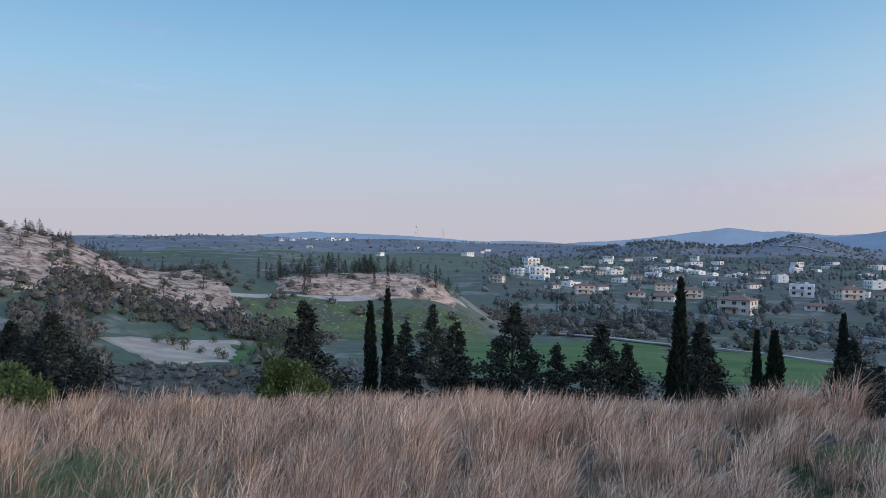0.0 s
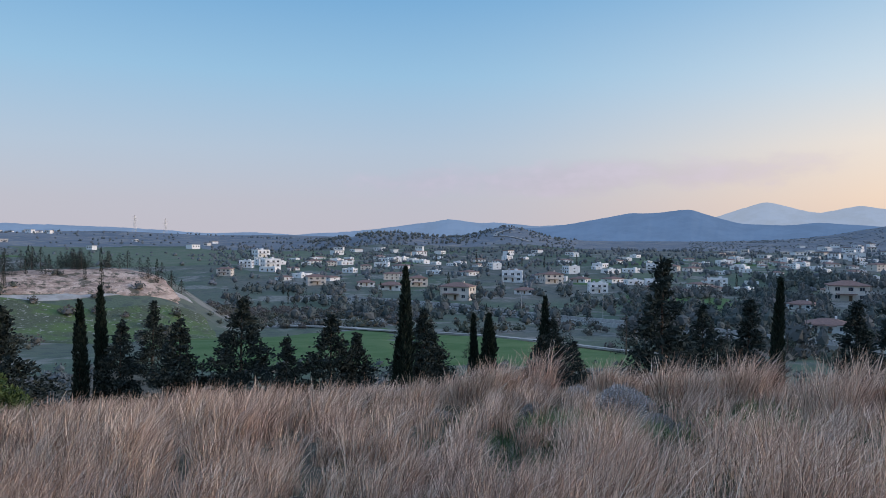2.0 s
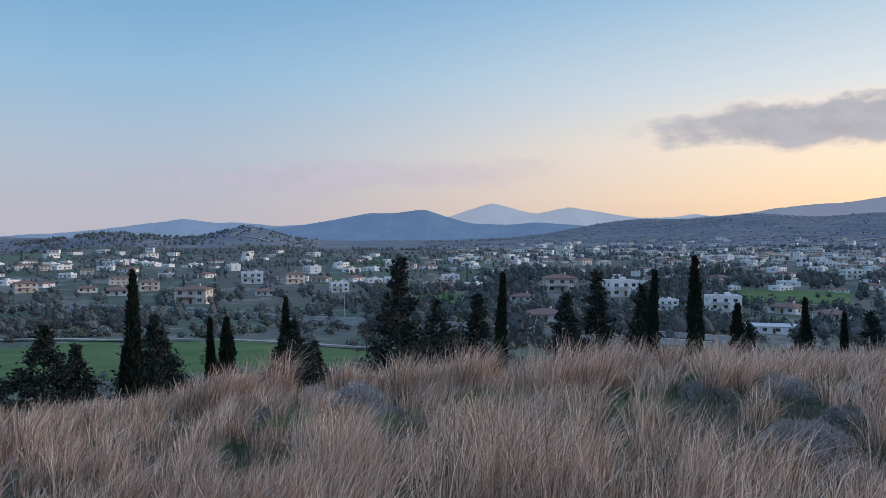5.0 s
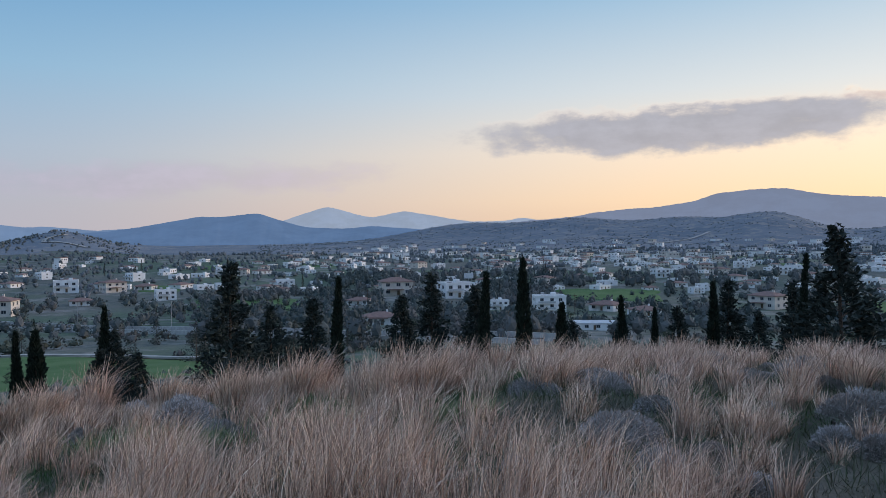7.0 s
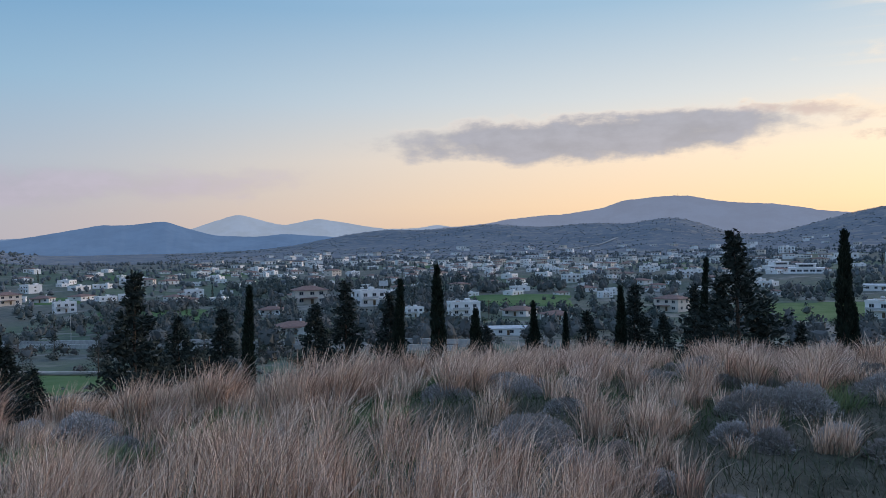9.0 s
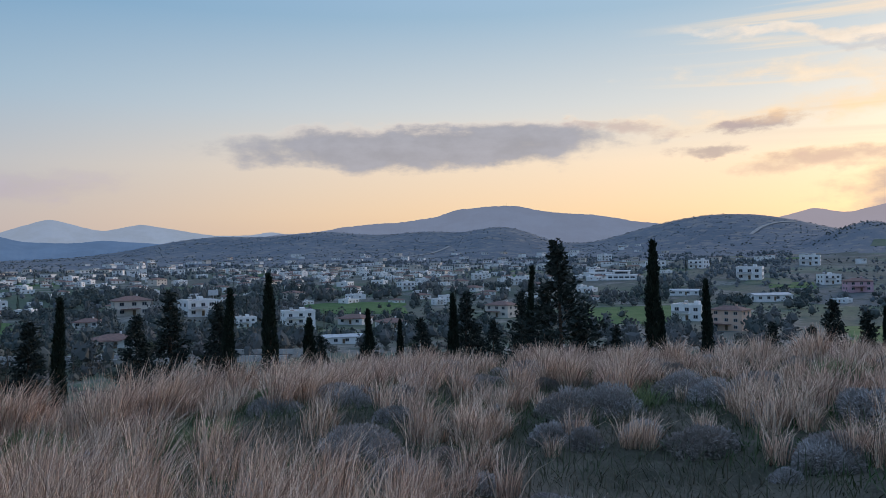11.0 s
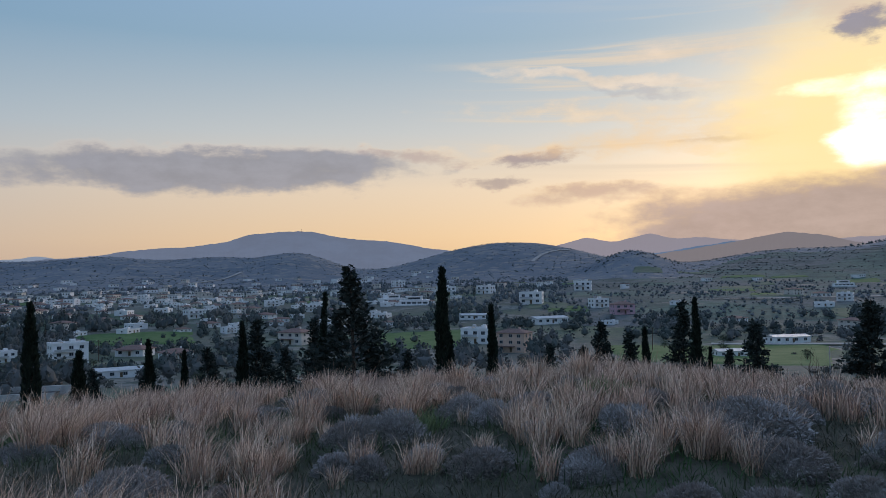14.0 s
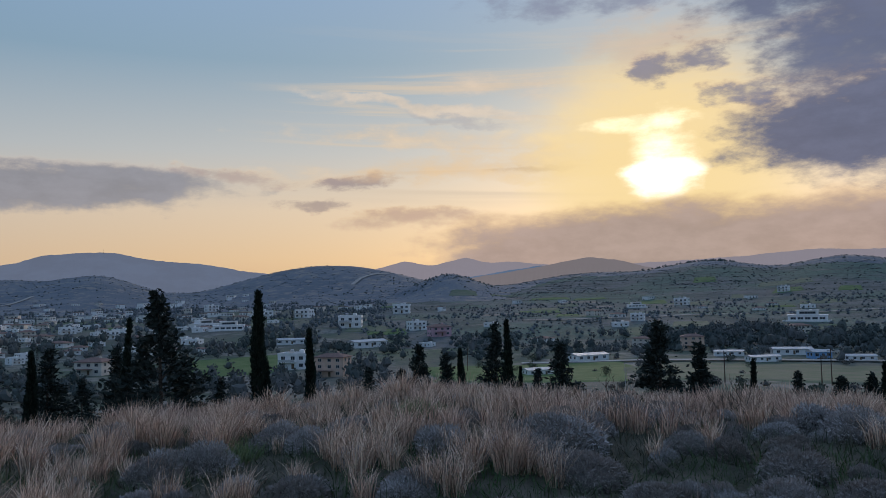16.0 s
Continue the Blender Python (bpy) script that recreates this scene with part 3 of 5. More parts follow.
PINES_WEST = [(10.2, -3.74, 3.68, 45), (2.9, -5.38, 2.09, 47), (0.8, -4.09, 2.84, 85), (-1.1, -5.34, 2.9, 46), (-5.3, -3.78, 3.25, 46), (-8.6, -6.84, 1.96, 44), (-11.8, -5.08, 2.84, 45), (-13.7, -6.65, 2.05, 46), (-18.8, -4.81, 3.14, 47), (-28.4, -5.45, 2.67, 60), (27.1, -4.57, 5.53, 62), (29.5, -5.05, 4.41, 66), (28.4, -6.2, 3.0, 70), (-36.3, -0.65, 2.82, 38), (-42.1, -3.46, 2.01, 45), (-27.6, -6.73, 2.23, 50), (-30.0, -7.15, 1.86, 50), (-39.1, -4.12, 3.57, 60), (-48.7, -3.33, 2.6, 50), (-51.1, -1.57, 2.34, 45), (-54.4, -2.61, 2.34, 45), (-19.3, -7.04, 2.86, 55), (-61.6, -5.36, 1.86, 50), (-65.0, -5.42, 2.86, 55), (-69.0, -4.31, 2.45, 55)]
PINES_SOUTH = [(-72.3, -2.25, 2.6, 50), (-79.6, 1.68, 4.16, 40), (-83.5, -4.77, 0.87, 45), (-76.6, -2.28, 1.43, 48), (-74.4, -4.51, 2.23, 60), (-93.97, -4.5, 1.49, 50), (-97.97, -2.84, 2.04, 50), (-96.47, -4.69, 2.23, 50), (-99.87, -3.51, 1.67, 50), (-103.47, -1.27, 2.04, 50), (-108.37, -2.82, 2.85, 48), (-106.57, -4.87, 1.63, 55), (-115.27, -1.18, 2.1, 34), (-117.87, -2.9, 1.7, 35), (-123.97, -4.99, 1.78, 60), (-126.67, -5.31, 3.12, 70), (-128.47, -5.08, 3.12, 70), (-80.7, -5.16, 2.23, 50)]
for k, (az, el, wide, r) in enumerate(CYPRESSES):
    tree_by_top("cypress", "cypress_tree", "slender dark green cypress on the slope below the knoll" if wide < 0.95 else "tall full dark cypress on the slope below the knoll", 100 + k, az, el, wide * 0.74, r, 3600, "cypresses on the slope")
for k, (az, el, wide, r) in enumerate(PINES_WEST + PINES_SOUTH):
    tree_by_top("pine", "pine_tree", "dark young pine with ragged branches on the slope" if wide < 3.5 else "broad dark pine with dense ragged branches", 200 + k, az, el, wide * 1.16, r, 4400, "pines on the slope")

# ---- grass ----


WIND = math.radians(-20)


def blades(rng, x, y, z, tall, lean, bearing_, wide, segments=3, droop=0.35, nod=0.0):
    """Curved tapering blades standing at x, y, z; nod: how far the tips hang over with the wind."""
    n = len(x)
    dx, dy = np.cos(bearing_), np.sin(bearing_)
    drift = WIND + rng.normal(0, 0.9, n)
    wx, wy = np.cos(drift), np.sin(drift)
    hang = nod * rng.uniform(0.2, 1.6, n)
    side = bearing_ + math.pi / 2 + rng.normal(0, 0.7, n)
    sx, sy = np.cos(side) * wide / 2, np.sin(side) * wide / 2
    rows = []
    for k in range(segments + 1):
        t = k / segments
        out = tall * lean * (t * 0.55 + t * t * droop * 1.6)
        over = tall * hang * t ** 3
        up_ = tall * (t - lean * droop * 0.9 * t * t - 0.45 * hang * t ** 4)
        taper = 1 - 0.85 * t ** 2
        px, py, pz = x + dx * out + wx * over, y + dy * out + wy * over, z + up_
        rows += [np.stack([px - sx * taper, py - sy * taper, pz], -1), np.stack([px + sx * taper, py + sy * taper, pz], -1)]
    v = np.stack(rows, 1).reshape(-1, 3)
    base = np.arange(n)[:, None] * (2 * segments + 2)
    f = np.concatenate([base + np.array([2 * k, 2 * k + 1, 2 * k + 3, 2 * k + 2]) for k in range(segments)])
    return v, f


def scatter(rng, count, near, far, lo, hi):
    """Even places on the knoll between two distances and bearings."""
    r = np.sqrt(rng.uniform(near ** 2, far ** 2, count))
    az = np.radians(rng.uniform(min(lo, hi), max(lo, hi), count))
    return -np.sin(az) * r, np.cos(az) * r


def tufts(rng, cx, cy, size, per, wide, spread=0.16, lean=0.30, segments=3, nod=0.28):
    """Bunches of tall blades, close at the root and loose at the top."""
    n = len(cx)
    k = np.repeat(np.arange(n), per)
    m = len(k)
    a = rng.uniform(0, math.tau, m)
    q = np.sqrt(rng.uniform(0, 1, m)) * spread * size[k]
    x, y = cx[k] + np.cos(a) * q, cy[k] + np.sin(a) * q
    tall = size[k] * np.where(rng.uniform(0, 1, m) < 0.25, rng.uniform(0.25, 0.6, m), rng.uniform(0.62, 1.08, m))
    ln = np.abs(rng.normal(lean, lean * 0.5, m)) * (0.25 + q / (spread * size[k]))
    r = np.hypot(x, y)
    return blades(rng, x, y, height(x, y) - 0.03, tall, ln, a + rng.normal(0, 0.7, m), wide * (0.55 + r / 14) * rng.uniform(0.5, 1.35, m), segments, nod=nod)


def stuff(name, label, pieces, mat, category):
    vs, fs, base = [], [], 0
    for v, f in pieces:
        vs.append(v)
        fs.append(f + base)
        base += len(v)
    return tagged(new(name, mesh_of(name, np.concatenate(vs), np.concatenate(fs), mat)), label, category, kind="stuff")


rng = np.random.default_rng(5)


def dryness(x, y):
    """How thick the tall dry grass stands: full to the north, a low belt before the rim, bands among the shrubs to the west."""
    b, r = np.degrees(np.arctan2(-x, y)), np.hypot(x, y)
    full = smooth(-66, -34, b) * (0.8 + 0.2 * smooth(-0.4, 0.3, wave(x, y, 1.3, 6)))
    edge = r + 0.7 * wave(x, y, 2.2, 3)
    belt = smooth(7.2, 8.0, edge) * (1 - smooth(11.3, 12.3, edge)) * smooth(-13, -19, b) * (1 - smooth(-62, -70, b))
    tall_rim = smooth(11.3, 12.3, edge) * smooth(-13, -19, b) * (1 - 0.8 * smooth(-0.05, 0.3, wave(x, y, 1.9, 14)))
    full = full * (1 - 0.9 * belt * (0.75 + 0.25 * wave(x, y, 2.0, 8))) * (1 - 0.45 * smooth(10.8, 12, r) * smooth(-19, -13, b))
    full = np.where(edge > 11.3, np.minimum(full, np.maximum(tall_rim, 1 - smooth(-13, -19, b))), full)
    rim = smooth(7.2, 9.5, r) * (0.16 + 0.80 * smooth(-0.05, 0.3, wave(x, y, 1.5, 9))) * smooth(-60, -70, b)
    rim = np.maximum(rim, smooth(8.8, 10.2, r) * smooth(-88, -100, b) * (0.4 + 0.55 * smooth(-0.2, 0.25, wave(x, y, 1.2, 5))))
    bands = smooth(-0.02, 0.25, wave(x, y, 1.7, 4)) * smooth(-40, -56, b) * (1 - 0.6 * belt)
    full = full * (1 - 0.75 * smooth(18, 24, b) * (1 - smooth(6.5, 8.0, r)))
    return np.clip(np.maximum(full, np.maximum(rim, bands * (0.38 + 0.62 * smooth(-108, -68, b)))), 0, 1)


x, y = scatter(rng, 8200, 2.4, 18.0, 60, -150)
gaps = smooth(-0.15, 0.15, wave(x, y, 0.5, 12))
keep = rng.uniform(0, 1, len(x)) < dryness(x, y) * (0.16 + 0.84 * gaps)
x, y = x[keep], y[keep]
size = rng.uniform(0.48, 0.92, len(x)) * (0.70 + 0.34 * smooth(-0.5, 0.6, wave(x, y, 2.6, 7))) * (1 - 0.18 * smooth(9, 14, np.hypot(x, y))) * (1 - 0.30 * smooth(-52, -92, np.degrees(np.arctan2(-x, y))))
near = np.hypot(x, y) < 8.0
stuff("dry_grass", "tall dry straw-coloured grass in dense tufts over the knoll",
      [tufts(rng, x[near], y[near], size[near], 135, 0.0066, 0.20, 0.26), tufts(rng, x[~near], y[~near], size[~near], 84, 0.0076, 0.20, 0.24, 2)], M_GRASS, "dry grass")
# big tussocks that stand out along the rim
# bearing, distance, height
TUSSOCKS = [(-15.5, 12.6, 0.62), (-18.7, 12.8, 0.7), (-22.0, 13.0, 0.85), (-22.9, 13.2, 0.9), (-23.8, 13.0, 0.95), (-24.7, 13.1, 0.95), (-25.5, 13.3, 1.0), (-27.9, 14.2, 1.15), (-32.6, 13.8, 0.9), (-34.2, 13.6, 0.7), (-37.2, 13.2, 0.95),
            (-39.0, 12.8, 0.9), (-41.6, 13.0, 1.05), (-42.6, 12.8, 1.1), (-43.6, 13.2, 0.9), (-47.2, 10.6, 1.0), (-48.6, 10.2, 1.1), (-50.0, 11.0, 1.05), (-51.6, 10.8, 1.05), (-53.0, 12.0, 0.95), (-54.4, 12.4, 0.9), (-57.0, 12.6, 0.85), (-60.2, 12.2, 0.8)]
random.seed(17)
TUSSOCKS += [(random.uniform(-100, -60), random.uniform(9, 14), random.uniform(0.5, 0.72)) for _ in range(24)]
for az, r, tall in TUSSOCKS:
    cx, cy = place_at(az, r)
    v, f = tufts(rng, np.zeros(1) + cx, np.zeros(1) + cy, np.array([tall]), 330, 0.0074, 0.20, 0.24)
    base = ground_z(cx, cy)
    tussock = new("grass_tussock", mesh_of("grass_tussock", v - [cx, cy, base], f, M_GRASS))
    tussock.location = cx, cy, base
    tagged(tussock, "tall golden dry grass tussock on the rim of the knoll" if tall > 0.75 else "short golden dry grass tussock among grey shrubs", "grass tussock", "tussocks on the rim")
x, y = scatter(rng, 260, 3.2, 7.6, 38, 20)
stuff("green_grass", "fresh green grass blades at the edge of the dry grass", [tufts(rng, x, y, rng.uniform(0.4, 0.72, len(x)), 70, 0.0062, 0.2, 0.6, 4, 0.6)], M_GREEN_GRASS, "grass")
herbs = []
for az, r, wide in ((-41.8, 10.2, 0.7), (-44.2, 9.6, 0.5), (-58.8, 11.4, 0.5), (-43.4, 12.2, 0.5), (-35.5, 9.4, 0.5), (-31.0, 10.4, 0.6), (-98.6, 10.6, 0.35), (-86.0, 9.0, 0.3), (-55.0, 8.6, 0.4)):
    cx, cy = place_at(az, r)
    n = int(90 * wide)
    herbs.append(tufts(rng, cx + rng.normal(0, wide * 0.5, n), cy + rng.normal(0, wide * 0.5, n), rng.uniform(0.14, 0.36, n), 26, 0.010, 0.4, 0.6, 2, 0.1))
stuff("green_herbs", "low clumps of dark green herbs between the dry tufts", herbs, M_GREEN_GRASS, "herbs")
x, y = scatter(rng, 52000, 4.0, 13.5, -20, -140)
a = rng.uniform(0, math.tau, len(x))
stuff("short_turf", "short green and straw turf on the open ground between shrubs",
      [blades(rng, x, y, height(x, y) - 0.02, rng.uniform(0.05, 0.24, len(x)), np.abs(rng.normal(0.7, 0.4, len(x))), a, rng.uniform(0.006, 0.013, len(x)), 2)], M_LOW, "turf")
x, y = scatter(rng, 52000, 1.2, 22, 70, -160)
a = rng.uniform(0, math.tau, len(x))
stuff("low_herbs", "short grey-green herbs and grass between the tufts",
      [blades(rng, x, y, height(x, y) - 0.02, rng.uniform(0.08, 0.30, len(x)), np.abs(rng.normal(0.6, 0.3, len(x))), a, rng.uniform(0.006, 0.012, len(x)), 2)], M_LOW, "herbs")

# ---- fields, tracks and road ----
M_FIELD = material("young_crop", two_tone((0.070, 0.130, 0.050), (0.105, 0.160, 0.070), 0.12), 0.95, 0.3, 4.0)
M_MEADOW = material("pale_meadow", two_tone((0.105, 0.140, 0.090), (0.140, 0.155, 0.115), 0.08), 0.95, 0.3, 3.0)
M_FALLOW = material("fallow_earth", two_tone((0.22, 0.20, 0.17), (0.15, 0.15, 0.125), 0.07), 0.95, 0.3, 3.0)
M_SAND = material("sandy_clearing", two_tone((0.42, 0.36, 0.30), (0.31, 0.265, 0.215), 0.22), 0.95, 0.3, 5.0)
M_TRACK = material("pale_track", two_tone((0.40, 0.385, 0.36), (0.29, 0.27, 0.245), 0.3), 0.95)
M_ASPHALT = material("asphalt", two_tone((0.055, 0.055, 0.058), (0.080, 0.080, 0.082), 0.5), 0.85)
M_BARRIER = material("pale_barrier", two_tone((0.50, 0.49, 0.47), (0.38, 0.37, 0.36), 0.8), 0.8)


def rocky(n, p):
    """Bare pink-grey slope with ledges and dark tufts."""
    ledge = n.add("ShaderNodeMapping", {"Vector": p, "Scale": (1.0, 1.0, 4.0)}).outputs[0]
    colour = n.mix(n.span(n.noise(ledge, 0.22, 6.0, 0.72), 0.40, 0.60), (0.58, 0.43, 0.345), (0.34, 0.24, 0.19))
    return n.mix(n.math("MULTIPLY", n.span(n.noise(p, 0.35, 4.0, 0.7), 0.50, 0.60), 0.85), colour, (0.085, 0.080, 0.055))


def stony(n, p):
    colour = n.mix(n.span(n.noise(p, 0.5, 6.0, 0.75), 0.42, 0.60), (0.115, 0.115, 0.095), (0.34, 0.32, 0.30))
    return n.mix(n.math("MULTIPLY", n.span(n.noise(p, 0.09, 3.0), 0.45, 0.62), 0.6), colour, (0.07, 0.085, 0.05))


def green_bank(n, p):
    """Fresh grass strewn with pale stones."""
    colour = n.mix(n.span(n.noise(p, 0.12, 5.0, 0.65), 0.40, 0.58), (0.105, 0.150, 0.062), (0.090, 0.105, 0.070))
    return n.mix(n.math("MULTIPLY", n.span(n.noise(p, 0.9, 4.0, 0.7), 0.58, 0.66), 0.8), colour, (0.40, 0.37, 0.34))


M_GREEN_BANK = material("green_stony_bank", green_bank, 0.95, 0.6, 1.5)
M_ROCKY = material("rocky_slope", rocky, 0.95, 0.8, 1.2)
M_STONY = material("stony_ground", stony, 0.95, 0.8, 1.0)


def patch(name, label, mat, corners, lift, rag=0.035):
    """A piece of land laid on the ground between four corners, given by bearing and distance, with an uneven edge."""
    (a0, r0), (a1, r1), (a2, r2), (a3, r3) = corners
    n = 26
    U, W = np.meshgrid(np.linspace(0, 1, n), np.linspace(0, 1, n), indexing="ij")
    A = (a0 * (1 - U) + a1 * U) * (1 - W) + (a3 * (1 - U) + a2 * U) * W
    R = (r0 * (1 - U) + r1 * U) * (1 - W) + (r3 * (1 - U) + r2 * U) * W
    x, y = -np.sin(np.radians(A)) * R, np.cos(np.radians(A)) * R
    size = abs(r0 - r2) * rag
    x, y = x + size * wave(x, y, size * 3, 2), y + size * wave(x, y, size * 3, 5)
    i = (np.arange(n - 1)[:, None] * n + np.arange(n - 1)).ravel()
    # the border dips into the soil
    lift = np.where(np.minimum(np.minimum(U, 1 - U), np.minimum(W, 1 - W)) < 0.01, -0.5, lift)
    v = np.stack([x, y, height(x, y) + lift], -1).reshape(-1, 3)
    me = mesh_of(name, v, np.stack([i, i + 1, i + n + 1, i + n], -1), mat, True)
    return tagged(new(name, me), label, "field", kind="structure")


def strip(name, label, mat, points, wide, lift, shift=0.0, tall=0.0, category="track"):
    """A way over the land through points given by bearing and distance; tall: a wall instead of a flat way."""
    p = np.array([place_at(a, r) for a, r in points])
    s = np.concatenate([[0], np.cumsum(np.hypot(*np.diff(p, axis=0).T))])
    t = np.arange(0, s[-1], max(2.5, wide * 0.6))
    x, y = np.interp(t, s, p[:, 0]), np.interp(t, s, p[:, 1])
    for _ in range(6):
        x[1:-1], y[1:-1] = (x[:-2] + 2 * x[1:-1] + x[2:]) / 4, (y[:-2] + 2 * y[1:-1] + y[2:]) / 4
    dx, dy = np.gradient(x), np.gradient(y)
    q = np.hypot(dx, dy)
    nx, ny = -dy / q, dx / q
    level = height(x, y)
    z = np.maximum(level, height(x + nx * wide / 2, y + ny * wide / 2)) + lift
    cols = []
    for side, rise in ((-0.5, -1.2 if tall else -0.25), (-0.5, tall), (0.5, tall), (0.5, -1.2 if tall else -0.25)):
        ex, ey = x + nx * (shift + wide * side), y + ny * (shift + wide * side)
        cols.append(np.stack([ex, ey, (z if tall or category == "road" else height(ex, ey) + lift + 0.06) + rise], -1))
    v = np.stack(cols, 1).reshape(-1, 3)
    i = np.arange(len(t) - 1)[:, None] * 4
    f = np.concatenate([i + np.array([k, k + 1, k + 5, k + 4]) for k in range(3)])
    return tagged(new(name, mesh_of(name, v, f, mat)), label, category, kind="structure")


patch("field_1", "bright green crop field in the dell below the knoll", M_FIELD, [(2.5, 158), (-16.5, 206), (-17.5, 96), (-2, 96)], 0.12)
patch("field_2", "bright green crop field beside the path", M_FIELD, [(-17, 178), (-34, 138), (-36, 100), (-17.5, 96)], 0.25)
patch("field_3", "flat green field between the houses", M_FIELD, [(-60, 452), (-67.6, 450), (-67.6, 372), (-61.2, 384)], 0.5)
patch("field_4", "green field below the white villas", M_FIELD, [(-79.5, 400), (-88, 404), (-87.5, 305), (-81, 302)], 0.5)
patch("field_5", "small green plot beside the sandy clearing", M_FIELD, [(15.4, 139), (11.5, 150), (11.8, 112), (15.4, 113)], 0.3)
patch("field_6", "green meadow beyond the near trees", M_FIELD, [(-97.07, 300), (-113.07, 330), (-113.07, 210), (-98.07, 220)], 0.4)
patch("field_7", "grassy field beside the lane", M_MEADOW, [(-115.07, 315), (-131.07, 318), (-131.07, 215), (-114.57, 215)], 0.4)
patch("field_8", "wide pale green plain before the hills", M_MEADOW, [(10, 1000), (-14, 900), (-14, 640), (8, 560)], 0.8)
patch("field_9", "grassy gap between the houses", M_MEADOW, [(-55, 330), (-60, 330), (-60, 262), (-54.5, 262)], 0.4)
patch("field_10", "green plots behind the cypress", M_FIELD, [(-33.5, 420), (-41, 400), (-41, 330), (-34, 330)], 0.5)
patch("clearing", "pale sandy clearing in the dell", M_SAND, [(24.6, 132), (14.6, 148), (14.2, 116), (20.5, 108)], 0.15, 0.08)
patch("rocky_slope_1", "bare pinkish rocky hillside with ledges and dark tufts", M_ROCKY, [(36, 232), (17.0, 236), (13.5, 178), (36, 148)], 0.25, 0.09)
patch("rocky_slope_2", "bare cut face of the small wooded knoll", M_ROCKY, [(12.6, 219), (-0.6, 222), (-1.4, 205), (12.4, 203)], 0.25, 0.10)
patch("stony_slope_1", "grey stony bank with low scrub", M_STONY, [(-4, 300), (-19, 300), (-18.5, 216), (-3, 205)], 0.2, 0.08)
patch("stony_slope_2", "green grassy bank strewn with pale stones", M_GREEN_BANK, [(15.0, 196), (-3.5, 206), (-4, 165), (14.0, 168)], 0.2, 0.12)
random.seed(11)
spot_no = 0
for lo, hi, near, far, count in ((-16, -48, 420, 700, 12), (-48, -95, 560, 1000, 16), (-92, -130, 430, 1100, 34), (-3, 24, 700, 1150, 8)):
    for _ in range(count):
        a, r = random.uniform(hi, lo) if hi < lo else random.uniform(lo, hi), random.uniform(near, far)
        w, d = random.uniform(1.2, 3.2), random.uniform(25, 60)
        sk = random.uniform(-14, 14)
        spot_no += 1
        mat = random.choice((M_FIELD, M_FIELD, M_MEADOW, M_MEADOW, M_FALLOW))
        patch("plot_%d" % spot_no, "small plot of %s among the houses and scrub" % {M_FIELD: "green crop", M_MEADOW: "pale meadow", M_FALLOW: "fallow earth"}[mat], mat,
              [(a, r + d), (a - w, r + d + sk), (a - w * 1.1, r + sk), (a + 0.2, r)], 0.3 + 0.03 * (spot_no % 7))
HIGHWAY = [(-10, 372), (-14, 352), (-17.2, 339), (-20.7, 318), (-24.7, 288), (-30, 250), (-36, 214), (-43, 186), (-50, 168), (-60, 155)]
strip("road", "two-lane asphalt road with pale barriers", M_ASPHALT, HIGHWAY, 9.5, 0.4, category="road")
strip("road_barrier_near", "pale concrete barrier along the road", M_BARRIER, HIGHWAY, 0.5, 0.4, 5.2, 1.0, "barrier")
strip("road_barrier_far", "pale concrete barrier along the road", M_BARRIER, HIGHWAY, 0.5, 0.4, -5.2, 1.0, "barrier")
strip("path", "pale footpath along the green field", M_TRACK, [(-8, 212), (-12.5, 203), (-17.3, 182), (-30, 149), (-37, 136), (-44, 128)], 2.2, 0.5)
strip("track_1", "pale dirt track along the foot of the knoll", M_TRACK, [(19, 192), (15.9, 197), (11.9, 201), (7.7, 202), (2, 207), (-2.2, 216)], 3.0, 0.08)
strip("track_2", "pale winding track on the round hill", M_TRACK, [(-26.6, 1040), (-25.2, 1075), (-23.9, 1090), (-24.1, 1120), (-25.4, 1165)], 5, 1.0)
strip("track_3", "pale track up the far hill", M_TRACK, [(-92.47, 1330), (-93.07, 1400), (-94.07, 1470), (-95.27, 1530)], 6, 1.2)
strip("track_4", "lane along the field edge", M_TRACK, [(-105.07, 318), (-113.07, 322), (-121.07, 330), (-131.07, 335)], 5, 0.6)
strip("track_5", "pale lane on the western slope", M_TRACK, [(-105.07, 600), (-111.07, 610), (-117.07, 640), (-123.07, 650), (-130.07, 700)], 5, 0.9)
strip("track_6", "thin pale lane among the slope fields", M_TRACK, [(-66.5, 1230), (-69, 1300), (-71, 1420)], 6, 1.2)

# ---- houses ----
M_WHITE = material("white_render", two_tone((0.82, 0.81, 0.81), (0.72, 0.71, 0.70), 0.4), 0.8)
M_CREAM = material("cream_render", two_tone((0.66, 0.60, 0.54), (0.56, 0.51, 0.46), 0.4), 0.8)
M_PINKWALL = material("pink_render", two_tone((0.62, 0.40, 0.45), (0.54, 0.34, 0.39), 0.4), 0.8)
M_PEACH = material("peach_render", two_tone((0.66, 0.47, 0.37), (0.58, 0.41, 0.32), 0.4), 0.8)
M_BLUEWALL = material("blue_sheet", two_tone((0.16, 0.33, 0.58), (0.20, 0.38, 0.62), 0.8), 0.6)
M_TILE = material("clay_tile", two_tone((0.26, 0.165, 0.14), (0.19, 0.13, 0.115), 1.2), 0.85, 0.4, 3.0)
M_FLAT = material("flat_roof", two_tone((0.42, 0.41, 0.40), (0.55, 0.54, 0.52), 0.5), 0.9)
M_METAL = material("sheet_roof", two_tone((0.40, 0.41, 0.42), (0.52, 0.52, 0.52), 0.6), 0.5, metal=0.2)
M_PANE = material("window_glass", (0.035, 0.04, 0.05), 0.15)
M_FRAME = material("window_frame", (0.45, 0.45, 0.45), 0.6)
